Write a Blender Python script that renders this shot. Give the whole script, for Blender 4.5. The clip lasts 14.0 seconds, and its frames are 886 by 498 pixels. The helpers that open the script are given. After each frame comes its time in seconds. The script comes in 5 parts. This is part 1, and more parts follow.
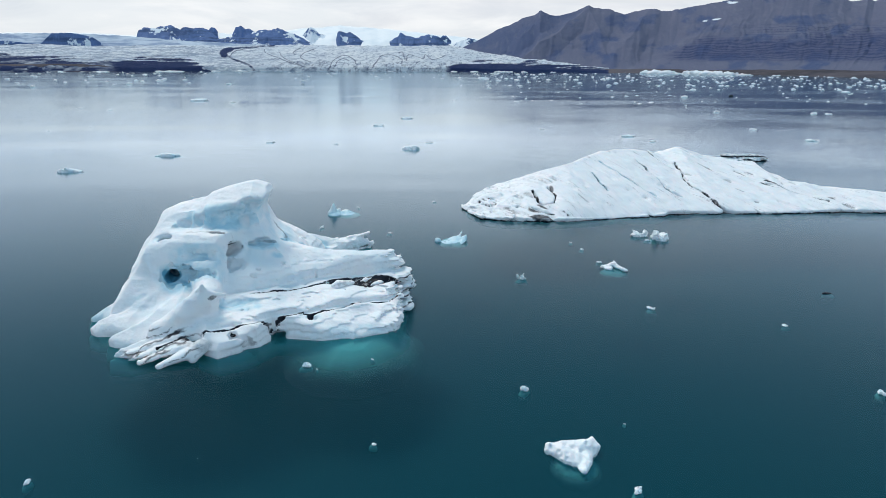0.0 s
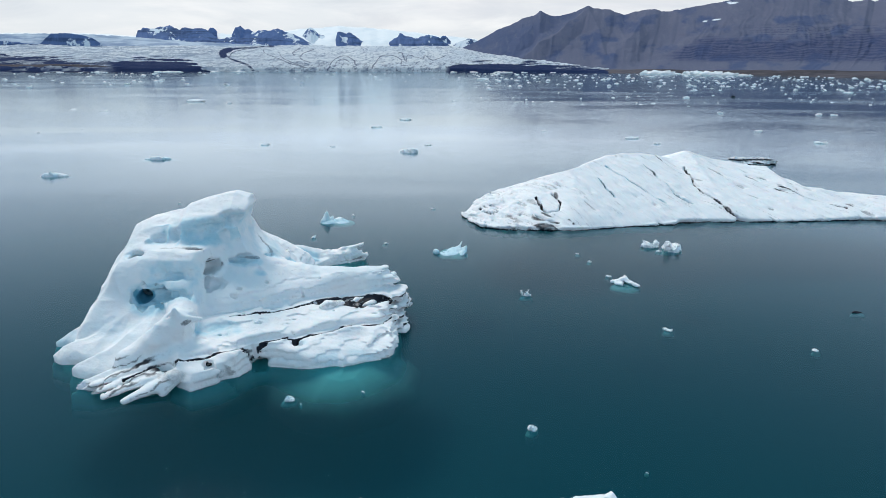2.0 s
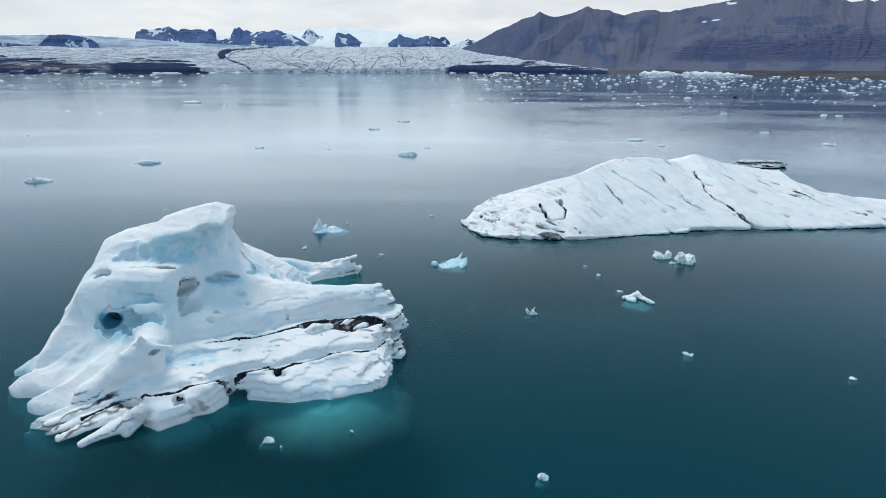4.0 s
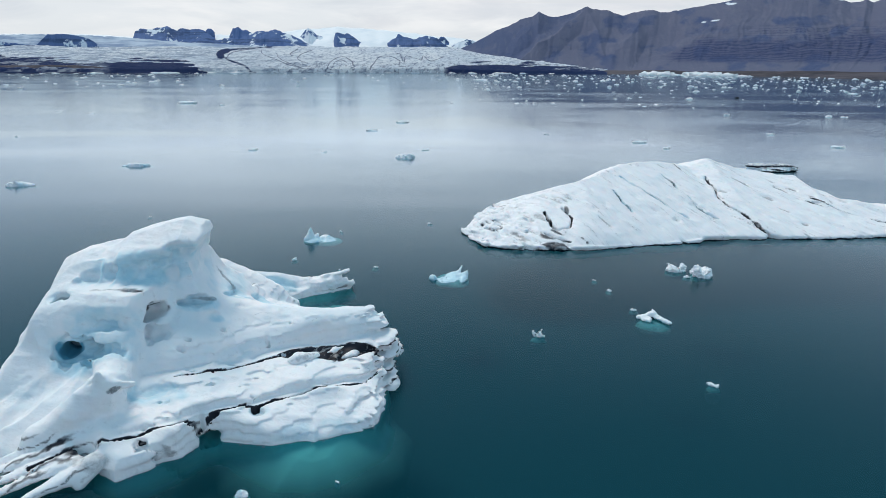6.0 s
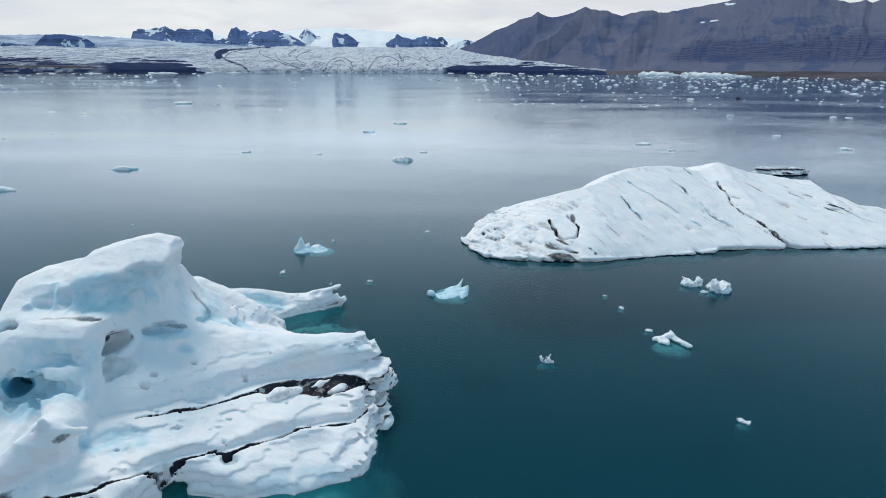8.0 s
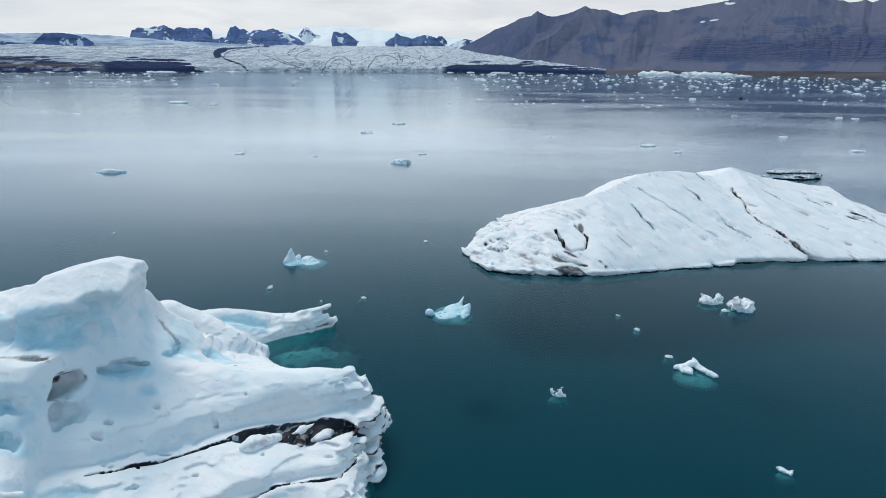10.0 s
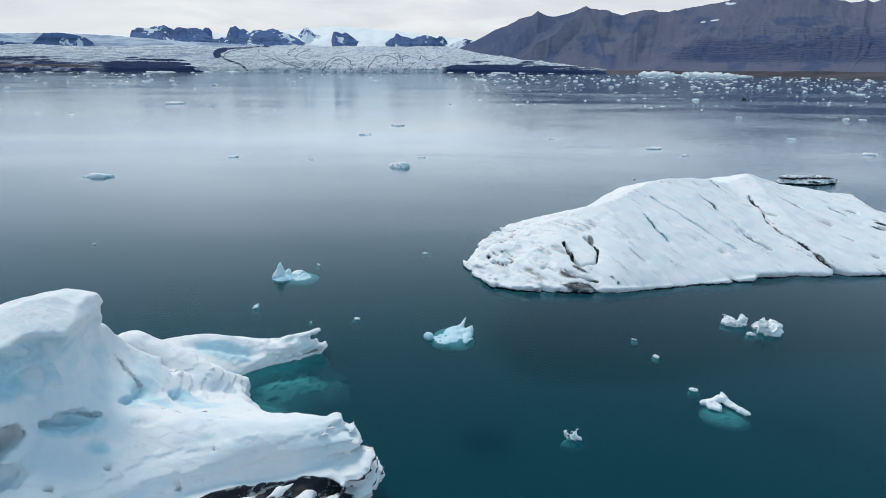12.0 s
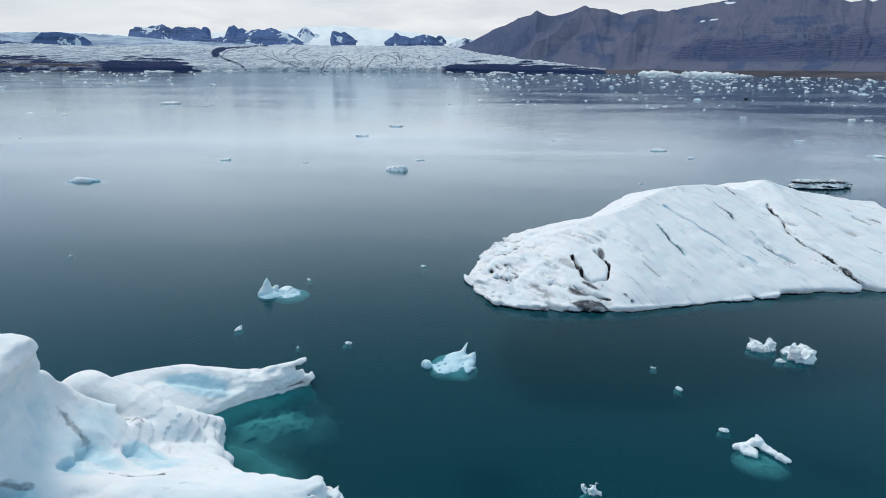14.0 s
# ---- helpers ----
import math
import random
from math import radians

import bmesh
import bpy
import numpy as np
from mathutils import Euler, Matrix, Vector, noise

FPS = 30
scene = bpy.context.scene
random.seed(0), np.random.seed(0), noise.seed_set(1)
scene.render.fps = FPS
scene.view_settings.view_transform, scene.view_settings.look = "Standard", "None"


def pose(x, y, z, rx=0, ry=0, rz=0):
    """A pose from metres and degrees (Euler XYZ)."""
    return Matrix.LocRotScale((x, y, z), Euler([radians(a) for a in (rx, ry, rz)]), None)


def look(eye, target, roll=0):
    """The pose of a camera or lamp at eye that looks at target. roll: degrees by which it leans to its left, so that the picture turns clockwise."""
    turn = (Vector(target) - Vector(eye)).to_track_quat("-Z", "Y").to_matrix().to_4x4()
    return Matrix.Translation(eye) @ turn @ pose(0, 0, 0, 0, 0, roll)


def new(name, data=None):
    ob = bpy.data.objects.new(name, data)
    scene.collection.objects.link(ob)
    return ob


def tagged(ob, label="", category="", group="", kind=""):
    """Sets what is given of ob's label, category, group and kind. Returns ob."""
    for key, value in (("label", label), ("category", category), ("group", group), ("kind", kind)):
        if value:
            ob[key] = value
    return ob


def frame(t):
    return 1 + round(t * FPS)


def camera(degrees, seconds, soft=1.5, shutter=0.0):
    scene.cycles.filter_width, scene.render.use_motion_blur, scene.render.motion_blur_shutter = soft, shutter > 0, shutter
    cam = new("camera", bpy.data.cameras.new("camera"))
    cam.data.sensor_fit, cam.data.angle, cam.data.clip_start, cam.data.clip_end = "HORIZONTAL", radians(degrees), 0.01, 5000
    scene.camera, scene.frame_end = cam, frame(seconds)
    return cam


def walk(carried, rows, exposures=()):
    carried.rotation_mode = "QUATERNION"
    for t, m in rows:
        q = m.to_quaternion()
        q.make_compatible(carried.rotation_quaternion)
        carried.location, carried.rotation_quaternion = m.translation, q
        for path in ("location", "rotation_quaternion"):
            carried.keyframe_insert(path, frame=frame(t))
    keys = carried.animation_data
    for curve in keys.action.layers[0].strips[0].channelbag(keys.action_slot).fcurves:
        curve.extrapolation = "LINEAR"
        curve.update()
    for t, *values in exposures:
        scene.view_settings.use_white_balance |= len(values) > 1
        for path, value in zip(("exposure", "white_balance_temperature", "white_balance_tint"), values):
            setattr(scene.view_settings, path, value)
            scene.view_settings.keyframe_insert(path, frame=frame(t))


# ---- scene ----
cam = camera(72.0, 14.0, soft=0.85)
PATH = [
    (0, (-0.484, -0.873, 25.316), (-0.474, 1.042, 24.739), 0.3),
    (0.5, (-0.415, 0.521, 25.332), (-0.404, 2.436, 24.755), 0.3),
    (1, (-0.371, 1.919, 25.333), (-0.361, 3.834, 24.756), 0.2),
    (1.5, (-0.353, 3.334, 25.335), (-0.342, 5.249, 24.759), 0.3),
    (2, (-0.333, 4.753, 25.312), (-0.322, 6.669, 24.736), 0.3),
    (2.5, (-0.298, 6.176, 25.261), (-0.286, 8.091, 24.685), 0.2),
    (3, (-0.276, 7.546, 25.219), (-0.264, 9.462, 24.645), 0.2),
    (5.5, (-0.177, 14.603, 25.16), (-0.162, 16.519, 24.587), 0.3),
    (6, (-0.18, 16.007, 25.134), (-0.164, 17.923, 24.561), 0.3),
    (6.5, (-0.152, 17.369, 25.12), (-0.136, 19.285, 24.548), 0.3),
    (7, (-0.138, 18.783, 25.08), (-0.121, 20.7, 24.507), 0.3),
    (7.5, (-0.141, 20.189, 25.037), (-0.123, 22.105, 24.465), 0.3),
    (8, (-0.139, 21.609, 25.014), (-0.119, 23.525, 24.442), 0.3),
    (8.2, (-0.163, 22.181, 25.019), (-0.142, 24.097, 24.444), 0.3),
    (10.5, (-0.12, 28.746, 25.107), (-0.098, 30.661, 24.533), 0.4),
    (11, (-0.103, 30.139, 25.138), (-0.082, 32.055, 24.564), 0.4),
    (11.5, (-0.099, 31.56, 25.147), (-0.077, 33.475, 24.573), 0.4),
    (12, (-0.084, 32.99, 25.179), (-0.062, 34.905, 24.605), 0.4),
    (12.5, (-0.093, 34.35, 25.195), (-0.071, 36.265, 24.62), 0.4),
    (13, (-0.079, 35.829, 25.264), (-0.054, 37.744, 24.688), 0.4),
    (13.5, (-0.091, 37.209, 25.281), (-0.065, 39.124, 24.704), 0.4),
    (14, (-0.069, 38.735, 25.275), (-0.044, 40.65, 24.699), 0.4),
]
walk(cam, [(t, look(eye, target, roll)) for t, eye, target, roll in PATH],
     exposures=[(0, 0.12), (3, 0.08), (6, 0.03), (8, 0.0), (14, 0.0)])


# ---- world, sun ----
wd = bpy.data.worlds.new("overcast_sky")
scene.world = wd
wd.use_nodes = True


class Tree:
    """Short way to write node trees."""

    def __init__(self, tree):
        self.t = tree
        tree.nodes.clear()

    def n(self, kind, **sets):
        node = self.t.nodes.new(kind)
        for k, v in sets.items():
            if k == "ins":
                for name, value in v.items():
                    s = node.inputs[name]
                    if isinstance(value, bpy.types.NodeSocket):
                        self.t.links.new(value, s)
                    else:
                        s.default_value = value
            elif k == "operation":
                node.operation = v
            elif k == "blend_type":
                node.blend_type = v
            elif k == "data_type":
                node.data_type = v
            elif k == "attribute_name":
                node.attribute_name = v
            elif k == "interpolation_type":
                node.interpolation_type = v
        return node

    def math(self, op, a, b=0.0, clamp=False):
        node = self.n("ShaderNodeMath", operation=op, ins={0: a, 1: b})
        node.use_clamp = clamp
        return node.outputs[0]

    def mix(self, fac, a, b):
        node = self.n("ShaderNodeMix", data_type="RGBA", ins={0: fac, 6: a, 7: b})
        return node.outputs[2]

    def ramp(self, value, lo, hi, to_lo=0.0, to_hi=1.0):
        node = self.n("ShaderNodeMapRange", interpolation_type="SMOOTHSTEP",
                      ins={0: value, 1: lo, 2: hi, 3: to_lo, 4: to_hi})
        return node.outputs[0]

    def noise(self, vector, scale, detail=4.0, rough=0.55, distortion=0.0):
        node = self.n("ShaderNodeTexNoise", ins={"Vector": vector, "Scale": scale, "Detail": detail,
                                                 "Roughness": rough, "Distortion": distortion})
        return node.outputs[0]

    def scaled(self, vector, s, rot=(0, 0, 0)):
        if any(rot):
            vector = self.n("ShaderNodeMapping", ins={0: vector, 2: rot}).outputs[0]
        return self.n("ShaderNodeMapping", ins={0: vector, 3: s}).outputs[0]

    def attr(self, name):
        return self.n("ShaderNodeAttribute", attribute_name=name).outputs["Fac"]

    def position(self):
        return self.n("ShaderNodeNewGeometry").outputs["Position"]

    def bump(self, height, strength, distance, normal=None):
        ins = {"Height": height, "Strength": strength, "Distance": distance}
        if normal is not None:
            ins["Normal"] = normal
        return self.n("ShaderNodeBump", ins=ins).outputs[0]


SUN_ELEVATION, SUN_TURN = radians(57), radians(-35)
w = Tree(wd.node_tree)
sky = w.n("ShaderNodeTexSky")
sky.sky_type = "NISHITA"
sky.sun_disc = False
sky.sun_elevation, sky.sun_rotation = SUN_ELEVATION, SUN_TURN
clear = w.n("ShaderNodeVectorMath", operation="SCALE", ins={0: sky.outputs[0], "Scale": 0.09}).outputs[0]
way = w.n("ShaderNodeTexCoord").outputs["Generated"]
height = w.n("ShaderNodeSeparateXYZ", ins={0: way}).outputs[2]
billow = w.noise(w.scaled(way, (2.0, 2.0, 11.0)), 2.2, 6.0, 0.58, 0.5)
# brighter lobe of cloud added straight ahead, for the far water's sheen
ahead_glow = w.ramp(w.n("ShaderNodeVectorMath", operation="DOT_PRODUCT", ins={0: way, 1: (-0.07, 0.99, 0.12)}).outputs["Value"], 0.80, 1.0)
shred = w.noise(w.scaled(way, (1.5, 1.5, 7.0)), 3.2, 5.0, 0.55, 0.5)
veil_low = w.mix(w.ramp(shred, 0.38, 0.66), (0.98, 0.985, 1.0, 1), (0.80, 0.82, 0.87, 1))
low = w.mix(w.ramp(height, 0.10, 0.17), w.mix(w.ramp(height, 0.02, 0.07), (0.92, 0.935, 0.96, 1), veil_low), w.mix(ahead_glow, (0.78, 0.87, 1.04, 1), (1.36, 1.40, 1.52, 1)))
low = w.mix(w.ramp(height, 0.18, 0.48), low, w.mix(ahead_glow, (0.34, 0.57, 0.77, 1), (0.46, 0.68, 0.88, 1)))
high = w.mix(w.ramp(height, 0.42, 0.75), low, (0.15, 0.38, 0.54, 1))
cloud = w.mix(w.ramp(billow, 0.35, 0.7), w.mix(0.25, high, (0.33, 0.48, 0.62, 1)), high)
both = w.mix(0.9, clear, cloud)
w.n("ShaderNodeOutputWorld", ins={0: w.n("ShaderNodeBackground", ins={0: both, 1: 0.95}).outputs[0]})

sun_data = bpy.data.lights.new("sun", "SUN")
sun_data.energy, sun_data.angle, sun_data.color = 2.15, radians(22), (1.0, 0.91, 0.81)
sun = new("sun", sun_data)
sun.matrix_world = look((-30, 83, 80), (0, 40, 0))


# ---- materials ----
def material(name):
    m = bpy.data.materials.new(name)
    m.use_nodes = True
    return m, Tree(m.node_tree)


def finish(t, **ins):
    ins = {k.replace("_", " "): v for k, v in ins.items()}
    b = t.n("ShaderNodeBsdfPrincipled", ins=ins)
    t.n("ShaderNodeOutputMaterial", ins={0: b.outputs[0]})
    return b


def ice_material(name, white=(0.88, 0.87, 0.875, 1), grime=0.0, streak=(0, 0, 0), stretch=(1, 1, 1), relief=1.0):
    """Weathered berg ice: crusted white, clear blue where it is bare, black with volcanic ash along its layers and
    where shade is painted.
    """
    m, t = material(name)
    p = t.position()
    fine = t.noise(p, 3.5, 6.0, 0.62)
    broad = t.noise(p, 0.35, 4.0, 0.5)
    flow = t.noise(t.scaled(p, stretch, streak), 0.9, 5.0, 0.6)
    blue, ash = t.attr("blue_ice"), t.attr("ash")
    col = t.mix(t.ramp(broad, 0.35, 0.7), white, (0.82, 0.84, 0.865, 1))
    col = t.mix(t.ramp(blue, 0.0, 1.0), col, t.mix(t.ramp(flow, 0.3, 0.7), (0.41, 0.64, 0.74, 1), (0.60, 0.77, 0.84, 1)))
    # values above 1 go on to a darker blue, deepest in the tunnel
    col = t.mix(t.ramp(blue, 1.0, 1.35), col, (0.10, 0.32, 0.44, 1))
    dust = t.math("MULTIPLY", t.ramp(flow, 0.54, 0.70), t.ramp(fine, 0.44, 0.62))
    col = t.mix(t.math("MULTIPLY", dust, grime, True), col, (0.27, 0.25, 0.28, 1))
    ragged = t.math("ADD", ash, t.math("MULTIPLY", t.math("SUBTRACT", fine, 0.5), 0.4))
    dirt = t.ramp(ragged, 0.10, 0.72)
    dirt = t.math("MULTIPLY", dirt, t.ramp(ash, 0.02, 0.2))
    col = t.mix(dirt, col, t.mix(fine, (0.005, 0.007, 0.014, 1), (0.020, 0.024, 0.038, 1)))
    grain = t.noise(p, 11.0, 4.0, 0.6)
    nrm = t.bump(broad, 0.3, 0.8)
    nrm = t.bump(flow, min(1.0, 0.4 * relief), 0.20 * relief, nrm)
    nrm = t.bump(fine, 0.3, 0.035, nrm)
    nrm = t.bump(grain, 0.2, 0.02, nrm)
    finish(t, Base_Color=col, Roughness=t.math("ADD", 0.42, t.math("MULTIPLY", fine, 0.25)), IOR=1.31, Normal=nrm,
           Subsurface_Weight=0.12, Subsurface_Radius=(0.25, 0.5, 0.6), Subsurface_Scale=0.5)
    return m


ICE = ice_material("weathered_ice", grime=0.2, streak=(0, 0, radians(18)), stretch=(0.5, 1.6, 1.6))
ICE_FLUTED = ice_material("fluted_ice", white=(0.87, 0.865, 0.88, 1), grime=0.55, streak=(0, 0, radians(53)), stretch=(0.13, 1.5, 0.3), relief=1.7)
ICE_FLOE = ice_material("floe_ice", white=(0.85, 0.88, 0.90, 1), grime=0.2)
ICE_FLOE_BLUE = ice_material("clear_floe_ice", white=(0.62, 0.80, 0.84, 1), grime=0.1)

def veiled(t, seen, colour):
    """Ice that fades out with depth, the murk of silty water put into its opacity."""
    ice = t.n("ShaderNodeBsdfDiffuse", ins={0: colour})
    gone = t.n("ShaderNodeBsdfTransparent")
    mixed = t.n("ShaderNodeMixShader", ins={0: seen, 1: gone.outputs[0], 2: ice.outputs[0]})
    t.n("ShaderNodeOutputMaterial", ins={0: mixed.outputs[0]})


# ice under water, tinted turquoise and faded towards the deep in place of murk
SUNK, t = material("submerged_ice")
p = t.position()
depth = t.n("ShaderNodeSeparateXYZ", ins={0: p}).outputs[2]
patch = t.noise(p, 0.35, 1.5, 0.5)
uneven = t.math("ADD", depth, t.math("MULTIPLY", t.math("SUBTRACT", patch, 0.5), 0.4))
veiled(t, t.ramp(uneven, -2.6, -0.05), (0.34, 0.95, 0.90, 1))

# the shallow feet of small floes
SUNK_FLOE, t = material("submerged_floe_ice")
p = t.position()
depth = t.n("ShaderNodeSeparateXYZ", ins={0: p}).outputs[2]
uneven = t.math("ADD", depth, t.math("MULTIPLY", t.math("SUBTRACT", t.noise(p, 1.2, 4.0, 0.6), 0.5), 0.5))
veiled(t, t.ramp(uneven, -0.85, 0.0, 0.0, 0.75), (0.32, 0.82, 0.82, 1))

# silty glacier water: a clear skin over a veil of suspended rock flour
WATER, t = material("lagoon_water")
p = t.position()
swell = t.noise(t.scaled(p, (1.0, 1.6, 1.0), (0, 0, 0.3)), 0.10, 3.0, 0.5)
ripple = t.noise(t.scaled(p, (0.8, 1.7, 1.0), (0, 0, 0.2)), 2.4, 4.0, 0.62)
calm = t.ramp(t.noise(t.scaled(p, (0.5, 1.5, 1.0)), 0.012, 3.0, 0.5, 0.6), 0.35, 0.65)
nrm = t.bump(swell, 0.05, 1.2)
nrm = t.bump(ripple, t.math("ADD", 0.08, t.math("MULTIPLY", calm, 0.18)), 0.13, nrm)
silt = t.mix(t.noise(p, 0.03, 3.0, 0.5), (0.0004, 0.056, 0.077, 1), (0.0008, 0.063, 0.086, 1))
veil = t.n("ShaderNodeBsdfDiffuse", ins={0: silt})
clear_part = t.n("ShaderNodeBsdfTransparent", ins={0: (0.75, 0.95, 1.0, 1)})
under = t.n("ShaderNodeMixShader", ins={0: 0.62, 1: veil.outputs[0], 2: clear_part.outputs[0]})
# gloss colour adds blue to the reflected skylight
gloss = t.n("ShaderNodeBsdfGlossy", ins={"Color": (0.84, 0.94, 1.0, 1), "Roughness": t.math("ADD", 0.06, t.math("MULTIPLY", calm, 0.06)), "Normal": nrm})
facing = t.n("ShaderNodeFresnel", ins={"IOR": 1.355})
mirror = t.math("MINIMUM", t.math("MULTIPLY", t.math("POWER", facing.outputs[0], 1.6), 2.4), 0.82)
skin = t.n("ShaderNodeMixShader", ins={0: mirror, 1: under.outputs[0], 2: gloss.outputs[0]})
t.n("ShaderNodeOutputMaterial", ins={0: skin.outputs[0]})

BED, t = material("deep_silt")
finish(t, Base_Color=t.mix(t.noise(t.position(), 0.02, 3.0), (0.001, 0.049, 0.072, 1), (0.002, 0.058, 0.082, 1)), Roughness=1.0)


def rock_material(name, dark, light, snow=0.0, band=0.012):
    m, t = material(name)
    p = t.position()
    big = t.noise(t.scaled(p, (1.0, 0.5, 0.6), (0, 0, 0.5)), 0.004, 6.0, 0.6)
    small = t.noise(t.scaled(p, (1, 1, 0.35)), 0.03, 8.0, 0.65)
    layer = t.noise(t.scaled(p, (0.12, 0.12, 3.0)), band, 6.0, 0.6, 0.3)
    col = t.mix(t.ramp(big, 0.35, 0.65), dark, light)
    col = t.mix(t.math("MULTIPLY", t.ramp(layer, 0.48, 0.6), 0.7), col, tuple(0.45 * c for c in dark[:3]) + (1,))
    col = t.mix(t.math("MULTIPLY", t.ramp(small, 0.45, 0.7), 0.35), col, tuple(min(1, 1.6 * c) for c in light[:3]) + (1,))
    if snow:
        white = t.ramp(t.noise(p, 0.010, 7.0, 0.6), 0.62 - 0.2 * snow, 0.66 - 0.2 * snow)
        col = t.mix(white, col, (0.75, 0.80, 0.86, 1))
    finish(t, Base_Color=col, Roughness=0.9, Specular_IOR_Level=0.05, Normal=t.bump(small, 0.7, 14.0))
    return m


# these rock colours carry the blue of the haze before the mountain
ROCK, t = material("hazed_basalt_slope")
p = t.position()
grain = t.noise(t.scaled(p, (1, 1, 0.35)), 0.03, 8.0, 0.65)
streaks = t.noise(t.scaled(p, (1.6, 0.3, 0.25), (0, 0, 0.15)), 0.02, 6.0, 0.6, 0.4)
broad = t.noise(p, 0.004, 5.0, 0.6)
# light and dark side of the summit spur, put into the rock colour
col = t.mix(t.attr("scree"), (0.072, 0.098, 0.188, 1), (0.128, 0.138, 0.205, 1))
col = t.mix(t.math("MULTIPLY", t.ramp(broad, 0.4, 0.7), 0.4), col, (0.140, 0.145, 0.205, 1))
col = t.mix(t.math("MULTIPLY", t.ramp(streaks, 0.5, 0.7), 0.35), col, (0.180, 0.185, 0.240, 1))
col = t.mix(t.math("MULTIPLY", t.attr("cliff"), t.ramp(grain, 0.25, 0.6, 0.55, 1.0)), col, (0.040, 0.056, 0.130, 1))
col = t.mix(t.attr("snow"), col, (0.75, 0.80, 0.86, 1))
finish(t, Base_Color=col, Roughness=0.9, Specular_IOR_Level=0.05, Normal=t.bump(grain, 0.8, 16.0))
# far rock tinted strongly blue, aerial haze put into its base colour
ROCK_FAR = rock_material("hazed_far_basalt", (0.095, 0.155, 0.320, 1), (0.120, 0.180, 0.345, 1), snow=0.20)
ROCK_SNOWY = rock_material("hazed_snowy_basalt", (0.09, 0.15, 0.31, 1), (0.12, 0.18, 0.34, 1), snow=0.95)
MORAINE = rock_material("moraine_gravel", (0.090, 0.085, 0.105, 1), (0.130, 0.110, 0.115, 1))

GLACIER, t = material("glacier_ice")
p = t.position()
crevasse = t.noise(t.scaled(p, (1.0, 0.25, 1.0), (0, 0, 0.2)), 0.05, 8.0, 0.72, 0.5)
broad = t.noise(t.scaled(p, (1.0, 0.4, 1.0)), 0.004, 5.0, 0.6, 0.8)
ash = t.attr("ash")
col = t.mix(t.ramp(broad, 0.35, 0.65), (0.88, 0.90, 0.93, 1), (0.74, 0.79, 0.86, 1))
col = t.mix(t.math("MULTIPLY", t.ramp(crevasse, 0.47, 0.62), 0.75), col, (0.24, 0.30, 0.42, 1))
col = t.mix(t.math("MULTIPLY", t.attr("stripe"), 0.7), col, (0.26, 0.33, 0.46, 1))
speck = t.math("ADD", ash, t.math("MULTIPLY", t.math("SUBTRACT", crevasse, 0.5), 0.9))
# debris is coloured navy, with the blue of distant air mixed in
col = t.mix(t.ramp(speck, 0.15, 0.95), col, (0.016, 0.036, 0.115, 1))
finish(t, Base_Color=col, Roughness=0.9, Specular_IOR_Level=0.1, Normal=t.bump(crevasse, 1.0, 25.0))

GLACIER_FAR, t = material("upper_glacier_ice")
p = t.position()
drift = t.noise(t.scaled(p, (0.5, 1.0, 5.0)), 0.008, 7.0, 0.62, 0.4)
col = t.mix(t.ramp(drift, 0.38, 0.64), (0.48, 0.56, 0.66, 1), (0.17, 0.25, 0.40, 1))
finish(t, Base_Color=col, Roughness=0.8, Normal=t.bump(drift, 0.6, 20.0))

SNOWFIELD, t = material("icecap_snow")
p = t.position()
col = t.mix(t.ramp(t.noise(t.scaled(p, (1, 1, 2.5)), 0.006, 7.0, 0.6), 0.45, 0.7), (0.93, 0.94, 0.95, 1), (0.80, 0.84, 0.88, 1))
finish(t, Base_Color=col, Roughness=0.8)


# ---- sculpting with distance fields ----
def lattice_noise(x, y, z, seed):
    """Smooth value noise in -1..1 at arrays of points."""
    x, y, z = (np.asarray(v, np.float32) for v in (x, y, z))
    x, y, z = np.broadcast_arrays(x, y, z)
    xi, yi, zi = (np.floor(v).astype(np.int32) for v in (x, y, z))
    fx, fy, fz = x - xi, y - yi, z - zi
    fx, fy, fz = (f * f * f * (f * (f * 6 - 15) + 10) for f in (fx, fy, fz))
    hx = [(xi + i).astype(np.uint32) * np.uint32(374761393) + np.uint32((seed * 1274126177) & 0xFFFFFFFF) for i in (0, 1)]
    hy = [(yi + i).astype(np.uint32) * np.uint32(668265263) for i in (0, 1)]
    hz = [(zi + i).astype(np.uint32) * np.uint32(2147483629) for i in (0, 1)]

    def corner(i, j, k):
        h = hx[i] + hy[j] + hz[k]
        h = (h ^ (h >> np.uint32(13))) * np.uint32(1274126177)
        h ^= h >> np.uint32(16)
        return (h & np.uint32(0xFFFF)).astype(np.float32) / np.float32(32767.5) - np.float32(1)

    out = 0.0
    for i in (0, 1):
        for j in (0, 1):
            for k in (0, 1):
                wgt = (fx if i else 1 - fx) * (fy if j else 1 - fy) * (fz if k else 1 - fz)
                out = out + wgt * corner(i, j, k)
    return out


def fractal(x, y, z, scale, octaves, seed, gain=0.5):
    total, amp = 0.0, 1.0
    for o in range(octaves):
        s = scale * 2.03 ** o
        total = total + amp * lattice_noise(x * s + 17.3 * o, y * s + 5.1 * o, z * s + 9.7 * o, seed + o)
        amp *= gain
    return total


def smin(a, b, k):
    h = np.clip(0.5 + 0.5 * (b - a) / k, 0, 1)
    return b + (a - b) * h - k * h * (1 - h)


def smax(a, b, k):
    return -smin(-a, -b, k)


def smooth(x, lo, hi):
    s = np.clip((x - lo) / (hi - lo), 0, 1)
    return s * s * (3 - 2 * s)


